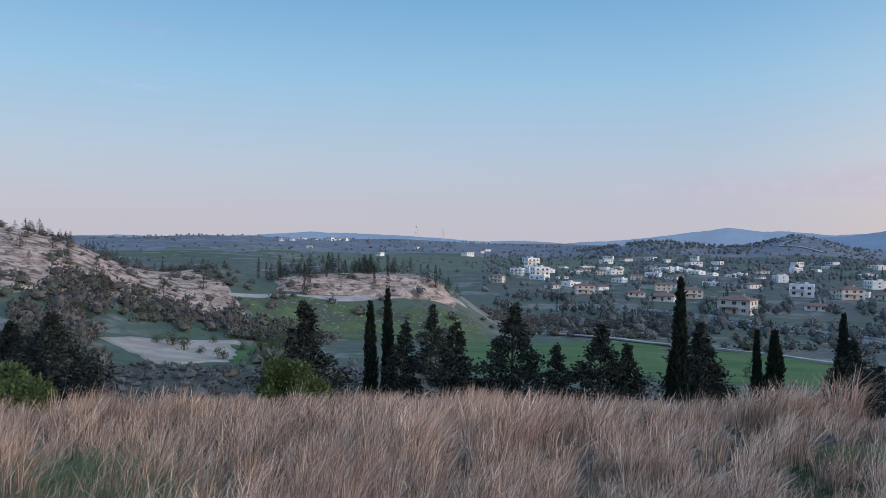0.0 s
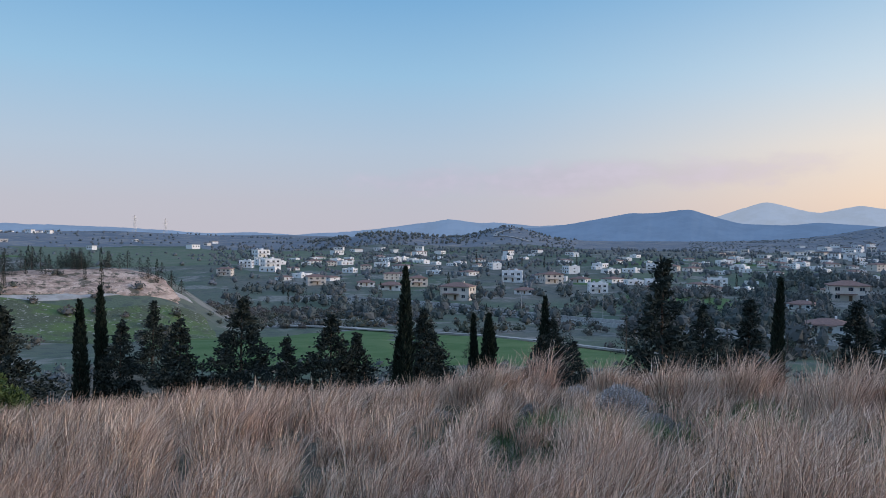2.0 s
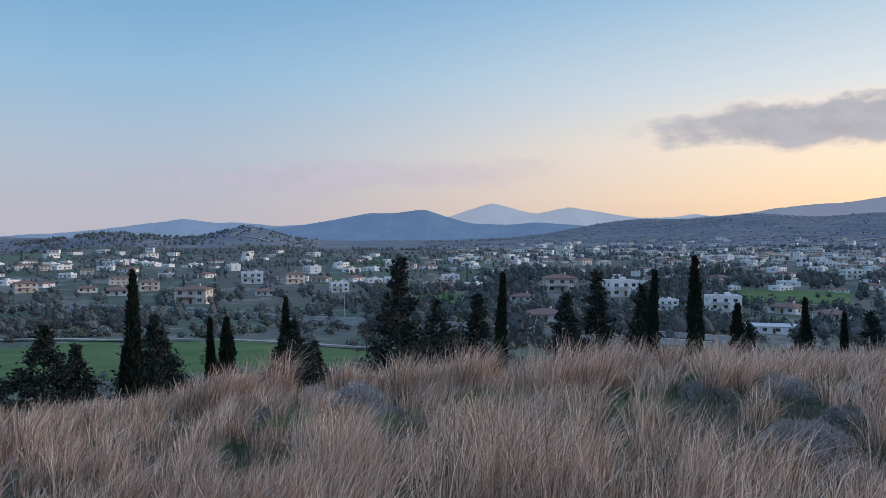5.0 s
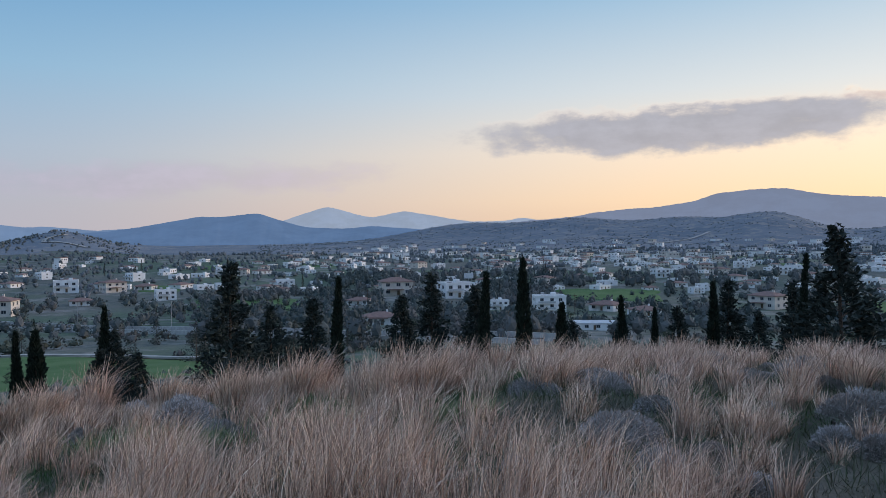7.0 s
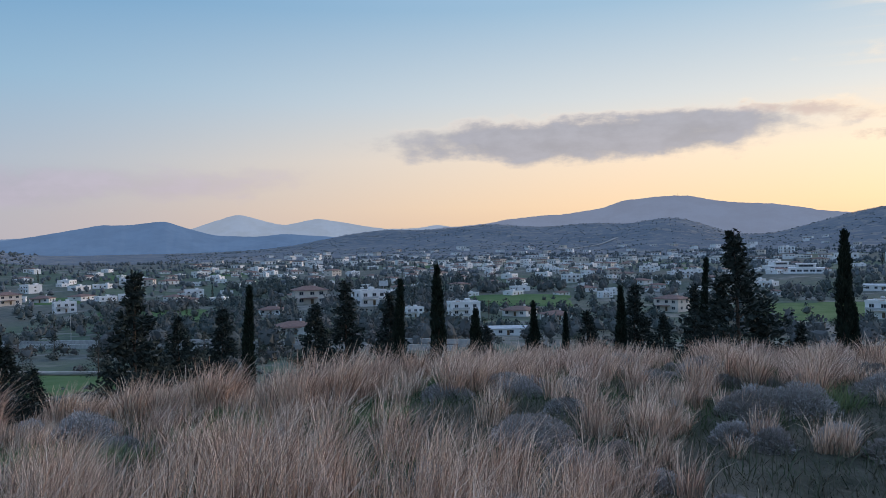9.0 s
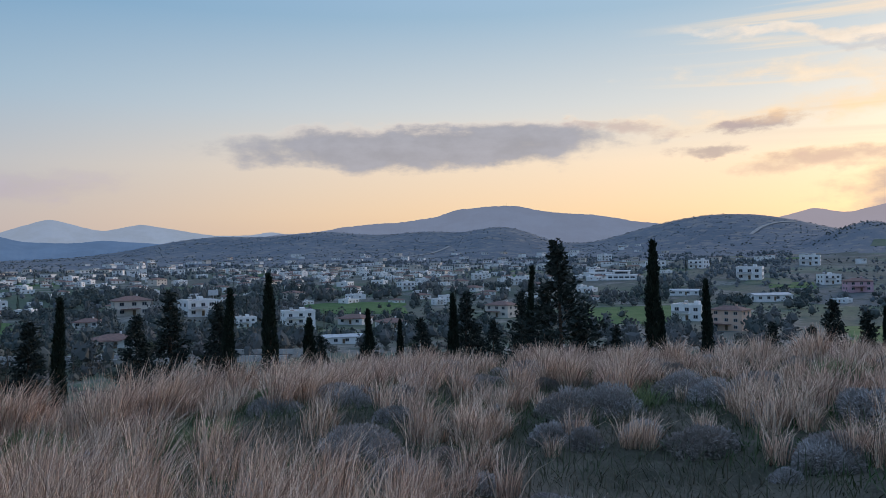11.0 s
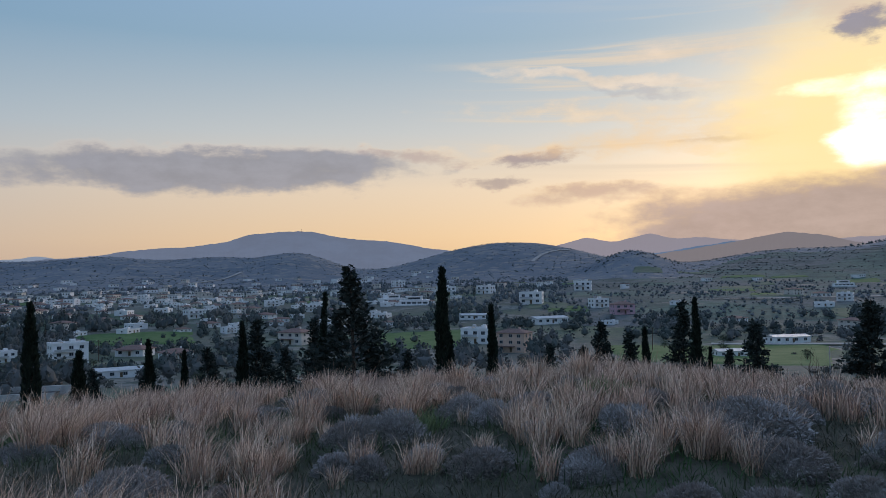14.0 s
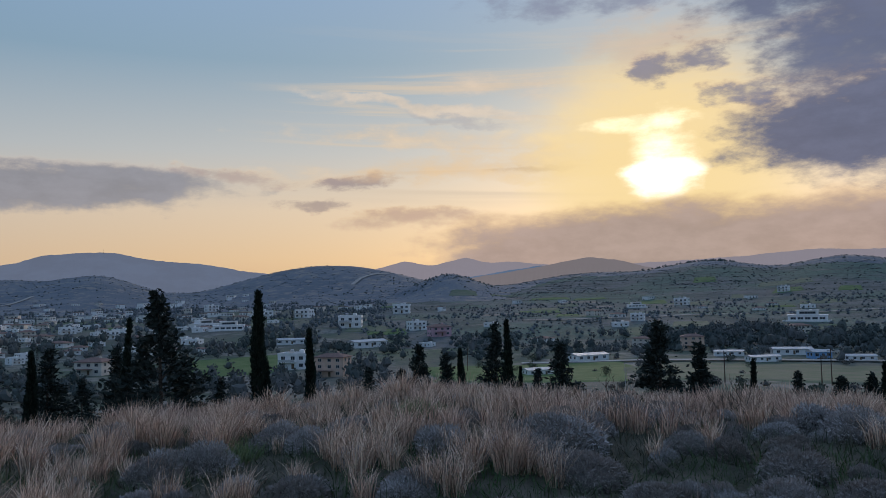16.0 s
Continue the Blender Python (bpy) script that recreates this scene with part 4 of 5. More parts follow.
M_DOOR = material("door_wood", two_tone((0.12, 0.08, 0.05), (0.16, 0.11, 0.07), 5.0), 0.7)


def boxes(name, mat, *sizes, bevel=0.0):
    """One mesh of boxes (x0, y0, z0, x1, y1, z1)."""
    bm = bmesh.new()
    for x0, y0, z0, x1, y1, z1 in sizes:
        bmesh.ops.create_cube(bm, size=1, matrix=Matrix.Translation(((x0 + x1) / 2, (y0 + y1) / 2, (z0 + z1) / 2)) @ Matrix.Diagonal((x1 - x0, y1 - y0, z1 - z0, 1)))
    if bevel:
        bmesh.ops.bevel(bm, geom=bm.edges[:], offset=bevel, segments=1, affect="EDGES")
    me = bpy.data.meshes.new(name)
    bm.to_mesh(me)
    bm.free()
    me.materials.append(mat)
    return me


def hip_roof(x0, y0, x1, y1, z, rise, eave, ridge_part=0.5, gable=False):
    x0, y0, x1, y1 = x0 - eave, y0 - eave, x1 + eave, y1 + eave
    inset = 0.0 if gable else (y1 - y0) / 2 * 0.95
    ym = (y0 + y1) / 2
    v = [(x0, y0, z), (x1, y0, z), (x1, y1, z), (x0, y1, z), (x0 + inset, ym, z + rise), (x1 - inset, ym, z + rise),
         (x0, y0, z - 0.22), (x1, y0, z - 0.22), (x1, y1, z - 0.22), (x0, y1, z - 0.22)]
    faces = [(0, 1, 5, 4), (2, 3, 4, 5), (1, 2, 5), (3, 0, 4), (6, 7, 1, 0), (7, 8, 2, 1), (8, 9, 3, 2), (9, 6, 0, 3), (9, 8, 7, 6)]
    me = bpy.data.meshes.new("roof")
    me.from_pydata(v, [], faces)
    me.materials.append(M_TILE if not gable else M_METAL)
    return me


WINDOW = boxes("window", M_FRAME, (-0.75, -0.06, -0.1, 0.75, 0.06, 0.0), (-0.75, -0.05, 1.3, 0.75, 0.06, 1.4), (-0.75, -0.05, 0, -0.66, 0.06, 1.3), (0.66, -0.05, 0, 0.75, 0.06, 1.3), (-0.04, -0.05, 0, 0.04, 0.06, 1.3))
PANE = boxes("pane", M_PANE, (-0.66, -0.02, 0, 0.66, 0.05, 1.3))
DOOR = boxes("door", M_DOOR, (-0.55, -0.06, 0, 0.55, 0.05, 2.15))


def window(parent, x, y, z, side, wide=1.0):
    w = part("window", WINDOW, parent)
    w.matrix_basis = pose(x, y, z, 0, 0, side) @ Matrix.Diagonal((wide, 1, 1, 1))
    part("pane", PANE, w)


def ring_wall(x0, y0, x1, y1, z, tall, thick):
    """A low wall all round a roof, in one piece."""
    outer, inner = [(x0, y0), (x1, y0), (x1, y1), (x0, y1)], [(x0 + thick, y0 + thick), (x1 - thick, y0 + thick), (x1 - thick, y1 - thick), (x0 + thick, y1 - thick)]
    v = [(*p, z) for p in outer] + [(*p, z + tall) for p in outer] + [(*p, z + tall) for p in inner] + [(*p, z + 0.05) for p in inner]
    f = [(r * 4 + k, r * 4 + (k + 1) % 4, r * 4 + 4 + (k + 1) % 4, r * 4 + 4 + k) for r in range(3) for k in range(4)]
    me = bpy.data.meshes.new("parapet")
    me.from_pydata(v, [], f)
    me.materials.append(M_WHITE)
    return me


def house(kind, fine):
    """One house of that kind at the origin, its front to -y; fine: with framed windows."""
    ob = new("house")
    wall, storeys, w, d = M_WHITE, 2, 12.0, 9.0
    if kind in ("h", "r"):
        wall, w, d = (M_CREAM if kind == "h" else M_WHITE), 13.0, 10.0
        storeys = 2 if kind == "h" else 1
    elif kind == "s":
        storeys = 1
    elif kind == "a":
        storeys, w, d = 3, 14.0, 10.0
    elif kind == "p":
        wall, w = M_PINKWALL, 13.0
    elif kind == "q":
        wall, w, storeys = M_PEACH, 14.0, 3
    elif kind == "l":
        storeys, w, d = 1, 20.0, 9.0
    elif kind == "c":
        wall, storeys, w, d = M_BLUEWALL, 1, 9.0, 6.0
    elif kind == "v":
        storeys, w, d = 2, 22.0, 11.0
    x, y, tall = w / 2, d / 2, 3.0 * storeys

    def opening(px, py, pz, side, wide):
        if fine:
            window(ob, px, py, pz, side, wide)
        else:
            part("window", PANE, ob).matrix_basis = pose(px, py, pz, 0, 0, side) @ Matrix.Diagonal((wide * 0.9, 3, 0.85, 1))
    if kind == "v":
        part("wall", boxes("wall", wall, (-x, -y, -2.5, x, y, 3.2)), ob)
        part("upper_wall", boxes("upper_wall", wall, (-x * 0.55, -y + 1.2, 3.55, x * 0.55, y, 6.2)), ob)
        part("terrace", boxes("terrace", wall, (-x - 3, -y - 4, -2.5, x + 2, -y, 0.3)), ob)
        part("roof", boxes("roof", M_WHITE, (-x - 0.5, -y - 0.8, 3.2, x + 0.5, y + 0.1, 3.55)), ob, "flat white roof slab")
        part("upper_roof", boxes("upper_roof", M_WHITE, (-x * 0.55 - 0.6, -y + 0.3, 6.2, x * 0.55 + 0.6, y + 0.2, 6.5)), ob)
        for px, pz in ((-8, 0.7), (-4, 0.7), (0, 0.7), (4, 0.7), (8, 0.7), (-3, 4.2), (0, 4.2), (3, 4.2)):
            opening(px, -y - 0.03 + (1.2 if pz > 3 else 0), pz, 0, 2.1)
        return ob
    part("wall", boxes("wall", wall, (-x, -y, -2.5, x, y, tall)), ob)
    if kind in ("h", "r", "p", "q"):
        part("roof", hip_roof(-x, -y, x, y, tall, 1.7, 0.6), ob, "low clay-tiled hipped roof")
        if fine:
            part("chimney", boxes("chimney", wall, (x * 0.3, 0.3, tall + 0.6, x * 0.3 + 0.7, 1.0, tall + 2.4)), ob)
            part("porch", boxes("porch", M_TILE, (-x * 0.7, -y - 2.2, 2.6, x * 0.35, -y, 2.85)), ob)
    elif kind in ("l", "c"):
        part("roof", hip_roof(-x, -y, x, y, tall, 1.0, 0.4, gable=True), ob, "grey metal roof")
    else:
        part("roof", boxes("roof", M_FLAT, (-x, -y, tall, x, y, tall + 0.1)), ob, "pale flat roof")
        part("parapet", ring_wall(-x - 0.1, -y - 0.1, x + 0.1, y + 0.1, tall - 0.1, 0.75, 0.2), ob)
        part("stair_tower", boxes("stair_tower", wall, (x * 0.2, y * 0.2, tall + 0.1, x * 0.5, y * 0.8, tall + 1.7)), ob)
        if fine:
            part("water_tank", boxes("water_tank", M_METAL, (-x * 0.5, y * 0.3, tall + 0.9, -x * 0.5 + 1.6, y * 0.3 + 0.9, tall + 1.8), bevel=0.25), ob)
            part("solar_panel", boxes("solar_panel", M_PANE, (-x * 0.5, y * 0.3 - 1.9, tall + 0.4, -x * 0.5 + 1.8, y * 0.3 - 0.2, tall + 0.5)), ob)
        if storeys > 1:
            for level in range(1, storeys):
                part("balcony", boxes("balcony", M_WHITE, (-x * 0.9, -y - 1.5, 3 * level - 0.1, x * 0.25, -y, 3 * level + 0.1)), ob)
                part("railing", boxes("railing", M_FRAME, (-x * 0.9, -y - 1.5, 3 * level + 0.1, x * 0.25, -y - 1.42, 3 * level + 0.95)), ob)
    for level in range(storeys):
        z = 3.0 * level + 0.95
        for px in ((-0.62, 0.05, 0.62) if kind != "l" else (-0.75, -0.3, 0.2, 0.7)):
            if level or px != 0.05:
                opening(px * x, -y - 0.02, z, 0, 1.15)
        for py in ((-0.45, 0.4) if fine else (0.0,)):
            opening(x + 0.02, py * y, z, 90, 1.0)
            opening(-x - 0.02, py * y, z, -90, 1.0)
    part("door", DOOR, ob).matrix_basis = pose(0.05 * x, -y - 0.02, 0)
    return ob


LABELS = {"w": "white flat-roofed two-storey house with a balcony", "h": "cream two-storey house with a clay-tiled roof", "r": "low white house with a clay-tiled roof",
          "a": "white three-storey apartment block with flat roof", "p": "pink house with a clay-tiled roof", "q": "peach three-storey house with a tiled roof",
          "l": "long low white shed with a metal roof", "c": "blue sheet-metal workshop beside the lane", "s": "low white flat-roofed house with a small stair tower", "v": "large modern white villa with wide windows"}
WIDTHS = {"w": 12, "s": 12, "h": 13, "r": 13, "a": 14, "p": 13, "q": 14, "l": 20, "c": 9, "v": 22}
models, taken, shown = {}, [], []


def put_house(kind, az, r, wide, turn, fine=True):
    key = kind, fine
    if key not in models:
        models[key] = [tagged(house(kind, fine), LABELS[kind], "house", "houses of the village"), False]
    x, y = place_at(az, r)
    size = min(max(wide / WIDTHS[kind], 0.6), 1.7)
    m = pose(x, y, ground_z(x, y) + 0.3, 0, 0, az + turn) @ Matrix.Diagonal((size, size, size * (0.95 if fine else 0.80), 1))
    ob, used = models[key]
    if used:
        ob = copy_thing(ob, pose(0, 0, 0))
    ob.matrix_basis = m
    models[key][1] = True
    taken.append((x, y))
    if fine:
        shown.append((az, r, math.degrees(wide / r) * 0.42))


# kind, bearing, distance, width
NEAR_HOUSES = [("h", -21.23, 366, 20), ("r", -14.3, 453, 14), ("r", -16.2, 440, 18), ("h", -18.2, 458, 15), ("h", -10.6, 458, 15), ("s", -13.1, 540, 12), ("s", -13.0, 700, 10), ("w", -7.3, 582, 17), ("w", -5.6, 578, 13),
               ("h", -4.1, 515, 13), ("w", -6.6, 780, 20), ("w", -25.3, 486, 18), ("h", -28.2, 484, 17), ("r", -26.2, 409, 14), ("w", -31.6, 428, 14), ("r", -30.3, 489, 15), ("h", -48.1, 430, 20)]
MORE_HOUSES = [("w", -52.5, 395, 17), ("r", -47.0, 246, 13), ("w", -55.8, 318, 9), ("a", -59.6, 292, 13), ("r", -63.8, 318, 13), ("r", -66.5, 296, 12), ("l", -62.8, 205, 12), ("r", -45.4, 360, 12), ("h", -74.8, 350, 14),
               ("v", -81.9, 640, 24), ("v", -83.6, 600, 26), ("w", -75.8, 567, 11), ("w", -82.4, 1000, 17), ("h", -70.7, 597, 11), ("w", -67.6, 537, 12)]
WEST_HOUSES = [("w", -92.37, 573, 19), ("p", -98.97, 491, 15), ("w", -96.17, 800, 20), ("w", -97.27, 540, 13), ("w", -86, 760, 18), ("w", -88.97, 750, 17), ("q", -91.07, 262, 12), ("w", -88.37, 325, 14), ("l", -93.57, 441, 24), ("l", -88.07, 477, 20),
               ("v", -113.47, 800, 20), ("w", -116.67, 830, 16), ("v", -124.77, 580, 28), ("w", -113.57, 581, 11), ("w", -123.37, 960, 14), ("q", -117.27, 396, 12), ("l", -119.67, 353, 13), ("l", -121.87, 328, 14), ("l", -123.67, 362, 18),
               ("c", -125.37, 346, 9), ("l", -106.57, 250, 12), ("l", -109.97, 330, 18), ("l", -127.67, 339, 13)]
random.seed(3)
for kind, az, r, wide in NEAR_HOUSES + MORE_HOUSES + WEST_HOUSES:
    put_house(kind, az, r, wide * (0.72 if az > -45 else 0.88), random.uniform(-35, 35))
# the rest of the village, thicker towards its middle
far_spots = []
for lo, hi, near, far, count in ((-34, -5, 480, 720, 50), (-30, -9, 720, 900, 20), (-50, -33, 430, 800, 50), (-82, -52, 440, 600, 45), (-87, -40, 590, 1020, 175), (-72, -55, 640, 850, 50), (-88, -45, 1000, 1300, 60), (-98, -84, 700, 1000, 9), (-126, -98, 400, 950, 18), (-4, 12, 900, 1300, 8), (6.5, 11, 1330, 1450, 9)):
    made = tries = 0
    while made < count and tries < count * 30:
        tries += 1
        az, r = random.uniform(lo, hi), random.uniform(near, far)
        x, y = place_at(az, r)
        if all((x - a) ** 2 + (y - b) ** 2 > 15 ** 2 for a, b in taken):
            made += 1
            if r < 800:
                put_house(random.choice("sssssswrrrrh"), az, r, random.uniform(6.6, 12), random.uniform(-70, 70), False)
            else:
                far_spots.append((x, y, az + random.uniform(-70, 70), random.uniform(7, 14), random.choice((2.6, 3.0, 3.2, 5.0))))
                taken.append((x, y))
quads, tones, corners = [], [], []


def far_box(m, x0, y0, z0, x1, y1, z1, tone):
    b = len(corners)
    corners.extend((m @ Vector(p))[:] for p in ((x0, y0, z0), (x1, y0, z0), (x1, y1, z0), (x0, y1, z0), (x0, y0, z1), (x1, y0, z1), (x1, y1, z1), (x0, y1, z1)))
    for q in ((0, 1, 5, 4), (1, 2, 6, 5), (2, 3, 7, 6), (3, 0, 4, 7), (4, 5, 6, 7)):
        quads.append([b + k for k in q])
        tones.append(tone)


for x, y, turn, w, tall in far_spots:
    m = pose(x, y, ground_z(x, y), 0, 0, turn)
    d = w * 0.75
    tone = random.choice((0, 0, 0, 1))
    far_box(m, -w / 2, -d / 2, -3, w / 2, d / 2, tall, tone)
    far_box(m, -w / 2 - 0.3, -d / 2 - 0.3, tall, w / 2 + 0.3, d / 2 + 0.3, tall + 0.5, random.choice((2, 2, 3)))
    for side in (-1, 1):
        for px in (-0.3, 0.05, 0.32):
            far_box(m, px * w - 0.7, side * d / 2 - 0.06, tall - 2.2, px * w + 0.7, side * d / 2 + 0.06, tall - 0.9, 4)
me = mesh_of("far_houses", corners, quads, M_WHITE)
for mat in (M_CREAM, M_FLAT, M_TILE, M_PANE):
    me.materials.append(mat)
me.polygons.foreach_set("material_index", np.array(tones, np.int32))
tagged(new("far_houses", me), "far white and cream houses scattered over the slopes", "houses", kind="stuff")

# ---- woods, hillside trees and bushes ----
# distance haze put into leaf colours: lighter in the valley, paler and bluer beyond
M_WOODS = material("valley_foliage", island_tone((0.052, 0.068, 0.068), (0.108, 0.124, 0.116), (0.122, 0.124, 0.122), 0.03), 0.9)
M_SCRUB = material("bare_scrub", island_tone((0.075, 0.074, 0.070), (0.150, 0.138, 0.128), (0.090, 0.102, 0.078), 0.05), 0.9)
M_FAR_WOODS = material("hazed_far_foliage", island_tone((0.082, 0.102, 0.112), (0.135, 0.154, 0.160), (0.150, 0.160, 0.172), 0.02), 0.9)
M_THICKET = material("hazed_thicket", island_tone((0.084, 0.100, 0.098), (0.128, 0.142, 0.136), (0.140, 0.148, 0.148), 0.02), 0.9)
rng = np.random.default_rng(21)


def far_trees(x, y, tall, wide, per):
    """Rough small crowns: a lumpy heart and leaf clumps around it."""
    n = len(x)
    z = height(x, y)
    bm = bmesh.new()
    bmesh.ops.create_icosphere(bm, subdivisions=1, radius=1)
    ball = np.array([v.co[:] for v in bm.verts])
    tris = np.array([[v.index for v in f.verts] for f in bm.faces])
    bm.free()
    lumps = ball[None] * rng.uniform(0.55, 1.1, (n, len(ball), 1))
    taper = 1 - 0.4 * np.clip(lumps[..., 2], -0.2, 1)
    hv = np.stack([x[:, None] + lumps[..., 0] * wide[:, None] * 0.44 * taper, y[:, None] + lumps[..., 1] * wide[:, None] * 0.44 * taper, z[:, None] + tall[:, None] * (0.45 + 0.45 * lumps[..., 2])], -1).reshape(-1, 3)
    hf = (np.arange(n)[:, None, None] * len(ball) + tris).reshape(-1, 3)
    k = np.repeat(np.arange(n), per)
    d = rng.normal(0, 1, (n * per, 3))
    d /= np.linalg.norm(d, axis=1)[:, None]
    d *= rng.uniform(0.6, 1, (n * per, 1)) ** 0.5
    taper = 1 - 0.45 * np.clip(d[:, 2], 0, 1)
    c = np.stack([x[k] + d[:, 0] * wide[k] / 2 * taper, y[k] + d[:, 1] * wide[k] / 2 * taper, z[k] + tall[k] * (0.48 + 0.45 * d[:, 2])], -1)
    v, f = cards(rng, c, d + [0, 0, 0.5], (wide * 0.14)[k], 1.2, 0.6)
    return np.concatenate([hv, v]), np.concatenate([np.concatenate([hf, hf[:, 2:]], 1), f + len(hv)])


# fields that stay open: bearings and distances
OPEN_LAND = [(-60.5, -68, 365, 456), (-79.5, -88.5, 300, 405), (-97, -113.5, 205, 332), (-114, -131.5, 213, 320), (-1, -36, 94, 176), (14, 25, 108, 150)]


def wood_zone(lo, hi, near, far, count, tall, wide, per, clump=30.0, bare=-0.1, step=0.0):
    r = np.sqrt(rng.uniform(near ** 2, far ** 2, count))
    a = np.radians(rng.uniform(min(lo, hi), max(lo, hi), count))
    x, y = -np.sin(a) * r, np.cos(a) * r
    keep = wave(x, y, clump, lo) + rng.normal(0, 0.25, count) > bare
    if step:
        # hedges along the terrace walls
        keep &= np.mod(height(x, y) / step + 0.8 * wave(x, y, 120, 4), 1) < 0.22
    if tall > 1.0:
        for b0, b1, r0, r1 in OPEN_LAND:
            inside = (np.degrees(a) < b0) & (np.degrees(a) > b1) if b0 > b1 else (np.degrees(a) > b0) & (np.degrees(a) < b1)
            keep &= ~(inside & (r > r0) & (r < r1)) | (rng.uniform(0, 1, count) < 0.04)
    for ax, ay in taken:
        keep &= (x - ax) ** 2 + (y - ay) ** 2 > 10 ** 2
    for b, far_, half in shown:
        keep &= ~((np.abs(np.degrees(a) - b) < half) & (r < far_) & (r > far_ * 0.78) & (tall > 2.0))
    x, y = x[keep], y[keep]
    s = rng.uniform(0.6, 1.35, len(x))
    return far_trees(x, y, s * tall, s * wide, per)


belts = [wood_zone(-42, -90, 448, 545, 1000, 6.0, 4.6, 26, 50, -0.45), wood_zone(-4, -44, 215, 450, 1050, 4.0, 3.8, 32, 30, -0.1), wood_zone(-34, -60, 160, 440, 1050, 5.0, 4.2, 40, 40, -0.3),
         wood_zone(-60, -95, 170, 445, 800, 4.4, 4.2, 40, 30, -0.05), wood_zone(-92, -131, 330, 480, 600, 4.5, 4.4, 30, 40, -0.2), wood_zone(-114, -132, 400, 510, 300, 7.0, 6.0, 34, 60, -0.5)]
stuff("valley_woods", "dark belts of trees between the village houses", belts, M_WOODS, "woods")
scattered = [wood_zone(-3, -48, 440, 1000, 2600, 4, 4.0, 9, 50, -0.2), wood_zone(-48, -95, 540, 1100, 3800, 4.2, 4.0, 9, 60, -0.25), wood_zone(-90, -132, 440, 900, 1900, 2.6, 3.0, 8, 45, -0.1),
             wood_zone(-30, 40, 500, 1500, 1800, 3.5, 4.5, 8, 90, 0.0)]
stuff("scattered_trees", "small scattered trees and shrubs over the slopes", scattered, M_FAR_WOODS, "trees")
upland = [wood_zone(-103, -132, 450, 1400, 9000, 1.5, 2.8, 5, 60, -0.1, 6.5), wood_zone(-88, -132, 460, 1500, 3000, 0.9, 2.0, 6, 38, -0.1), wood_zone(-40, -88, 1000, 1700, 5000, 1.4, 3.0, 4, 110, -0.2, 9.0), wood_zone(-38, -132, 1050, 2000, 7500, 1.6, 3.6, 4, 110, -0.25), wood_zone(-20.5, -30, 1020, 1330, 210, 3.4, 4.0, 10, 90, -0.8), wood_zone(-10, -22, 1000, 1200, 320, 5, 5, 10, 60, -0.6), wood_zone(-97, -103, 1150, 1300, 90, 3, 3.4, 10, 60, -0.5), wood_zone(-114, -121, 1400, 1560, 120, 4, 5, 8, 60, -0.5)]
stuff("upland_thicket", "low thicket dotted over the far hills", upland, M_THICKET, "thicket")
scrub = [wood_zone(10, 40, 62, 104, 130, 0.9, 1.7, 40, 22, -0.2), wood_zone(10, 16, 112, 168, 40, 2.0, 3.0, 40, 22, 0.0), wood_zone(24, 40, 90, 168, 520, 2.0, 3.0, 40, 22, -0.2), wood_zone(11, 27, 150, 178, 190, 2.2, 3.0, 50, 22, -0.2), wood_zone(-3, 34, 160, 250, 170, 1.6, 2.2, 40, 18, 0.1), wood_zone(-2, 16, 150, 200, 70, 2.0, 3.0, 51, 20, 0.0), wood_zone(-3, -20, 205, 310, 620, 1.8, 2.6, 40, 25, -0.3), wood_zone(14, 40, 160, 240, 420, 1.1, 1.8, 34, 9, 0.0), wood_zone(-18, -60, 120, 230, 330, 2.2, 3.0, 51, 18, 0.0), wood_zone(-60, -130, 90, 230, 520, 1.8, 2.6, 51, 16, 0.0), wood_zone(-100, -130, 230, 340, 260, 1.8, 2.8, 40, 16, 0.1)]
slope = [wood_zone(45, 4, 58, 106, 420, 0.7, 1.3, 22, 7, -0.1), wood_zone(45, -135, 21, 60, 1500, 0.55, 0.95, 22, 5, -0.1), wood_zone(45, -135, 40, 110, 700, 0.9, 1.5, 22, 8, 0.0)]
stuff("slope_scrub", "low grey-green scrub on the slope under the knoll", slope, M_THICKET, "scrub")
stuff("hillside_scrub", "low dark scrub over the dell and stony banks", scrub, M_SCRUB, "scrub")

pines = [grow("pine", 300 + k, 6.0, 3.2, 620) for k in range(5)]
firs = [grow("cypress", 320 + k, 7.0, 1.1, 420) for k in range(3)]
olives = [grow("olive", 340 + k, 3.0, 3.8, 620) for k in range(4)]
random.seed(8)


def plant(kind, name, label, models_, group, lo, hi, near, far, count, small, large):
    for k in range(count):
        az, r = random.uniform(lo, hi), random.uniform(near, far)
        if any(abs(az - b) < half and r < far_ for b, far_, half in shown):
            continue
        tree(kind, name, label, models_[k % len(models_)], az, r, group, random.uniform(0, 360), random.uniform(small, large))


plant("pine", "pine_tree", "small dark pine on the rocky hillside", pines, "hillside pines", 15, 38, 160, 232, 80, 0.35, 0.8)
plant("pine", "pine_tree", "dark pine on the crest of the hillside", pines, "hillside pines", 16, 34, 222, 242, 34, 0.35, 0.7)
plant("pine", "pine_tree", "dark pine on top of the small knoll", pines, "knoll pines", -1.5, 12.8, 214, 230, 48, 0.55, 1.05)
plant("cypress", "cypress_tree", "slim dark cypress beside the knoll", firs, "valley cypresses", -2, 15, 205, 240, 12, 0.6, 1.0)
plant("olive", "olive_tree", "grey-green olive tree in the dell", olives, "olives in the dell", 11, 28, 110, 168, 24, 0.5, 1.0)
plant("cypress", "cypress_tree", "slim dark cypress among the valley scrub", firs, "valley cypresses", -4, -44, 225, 420, 34, 0.6, 1.2)
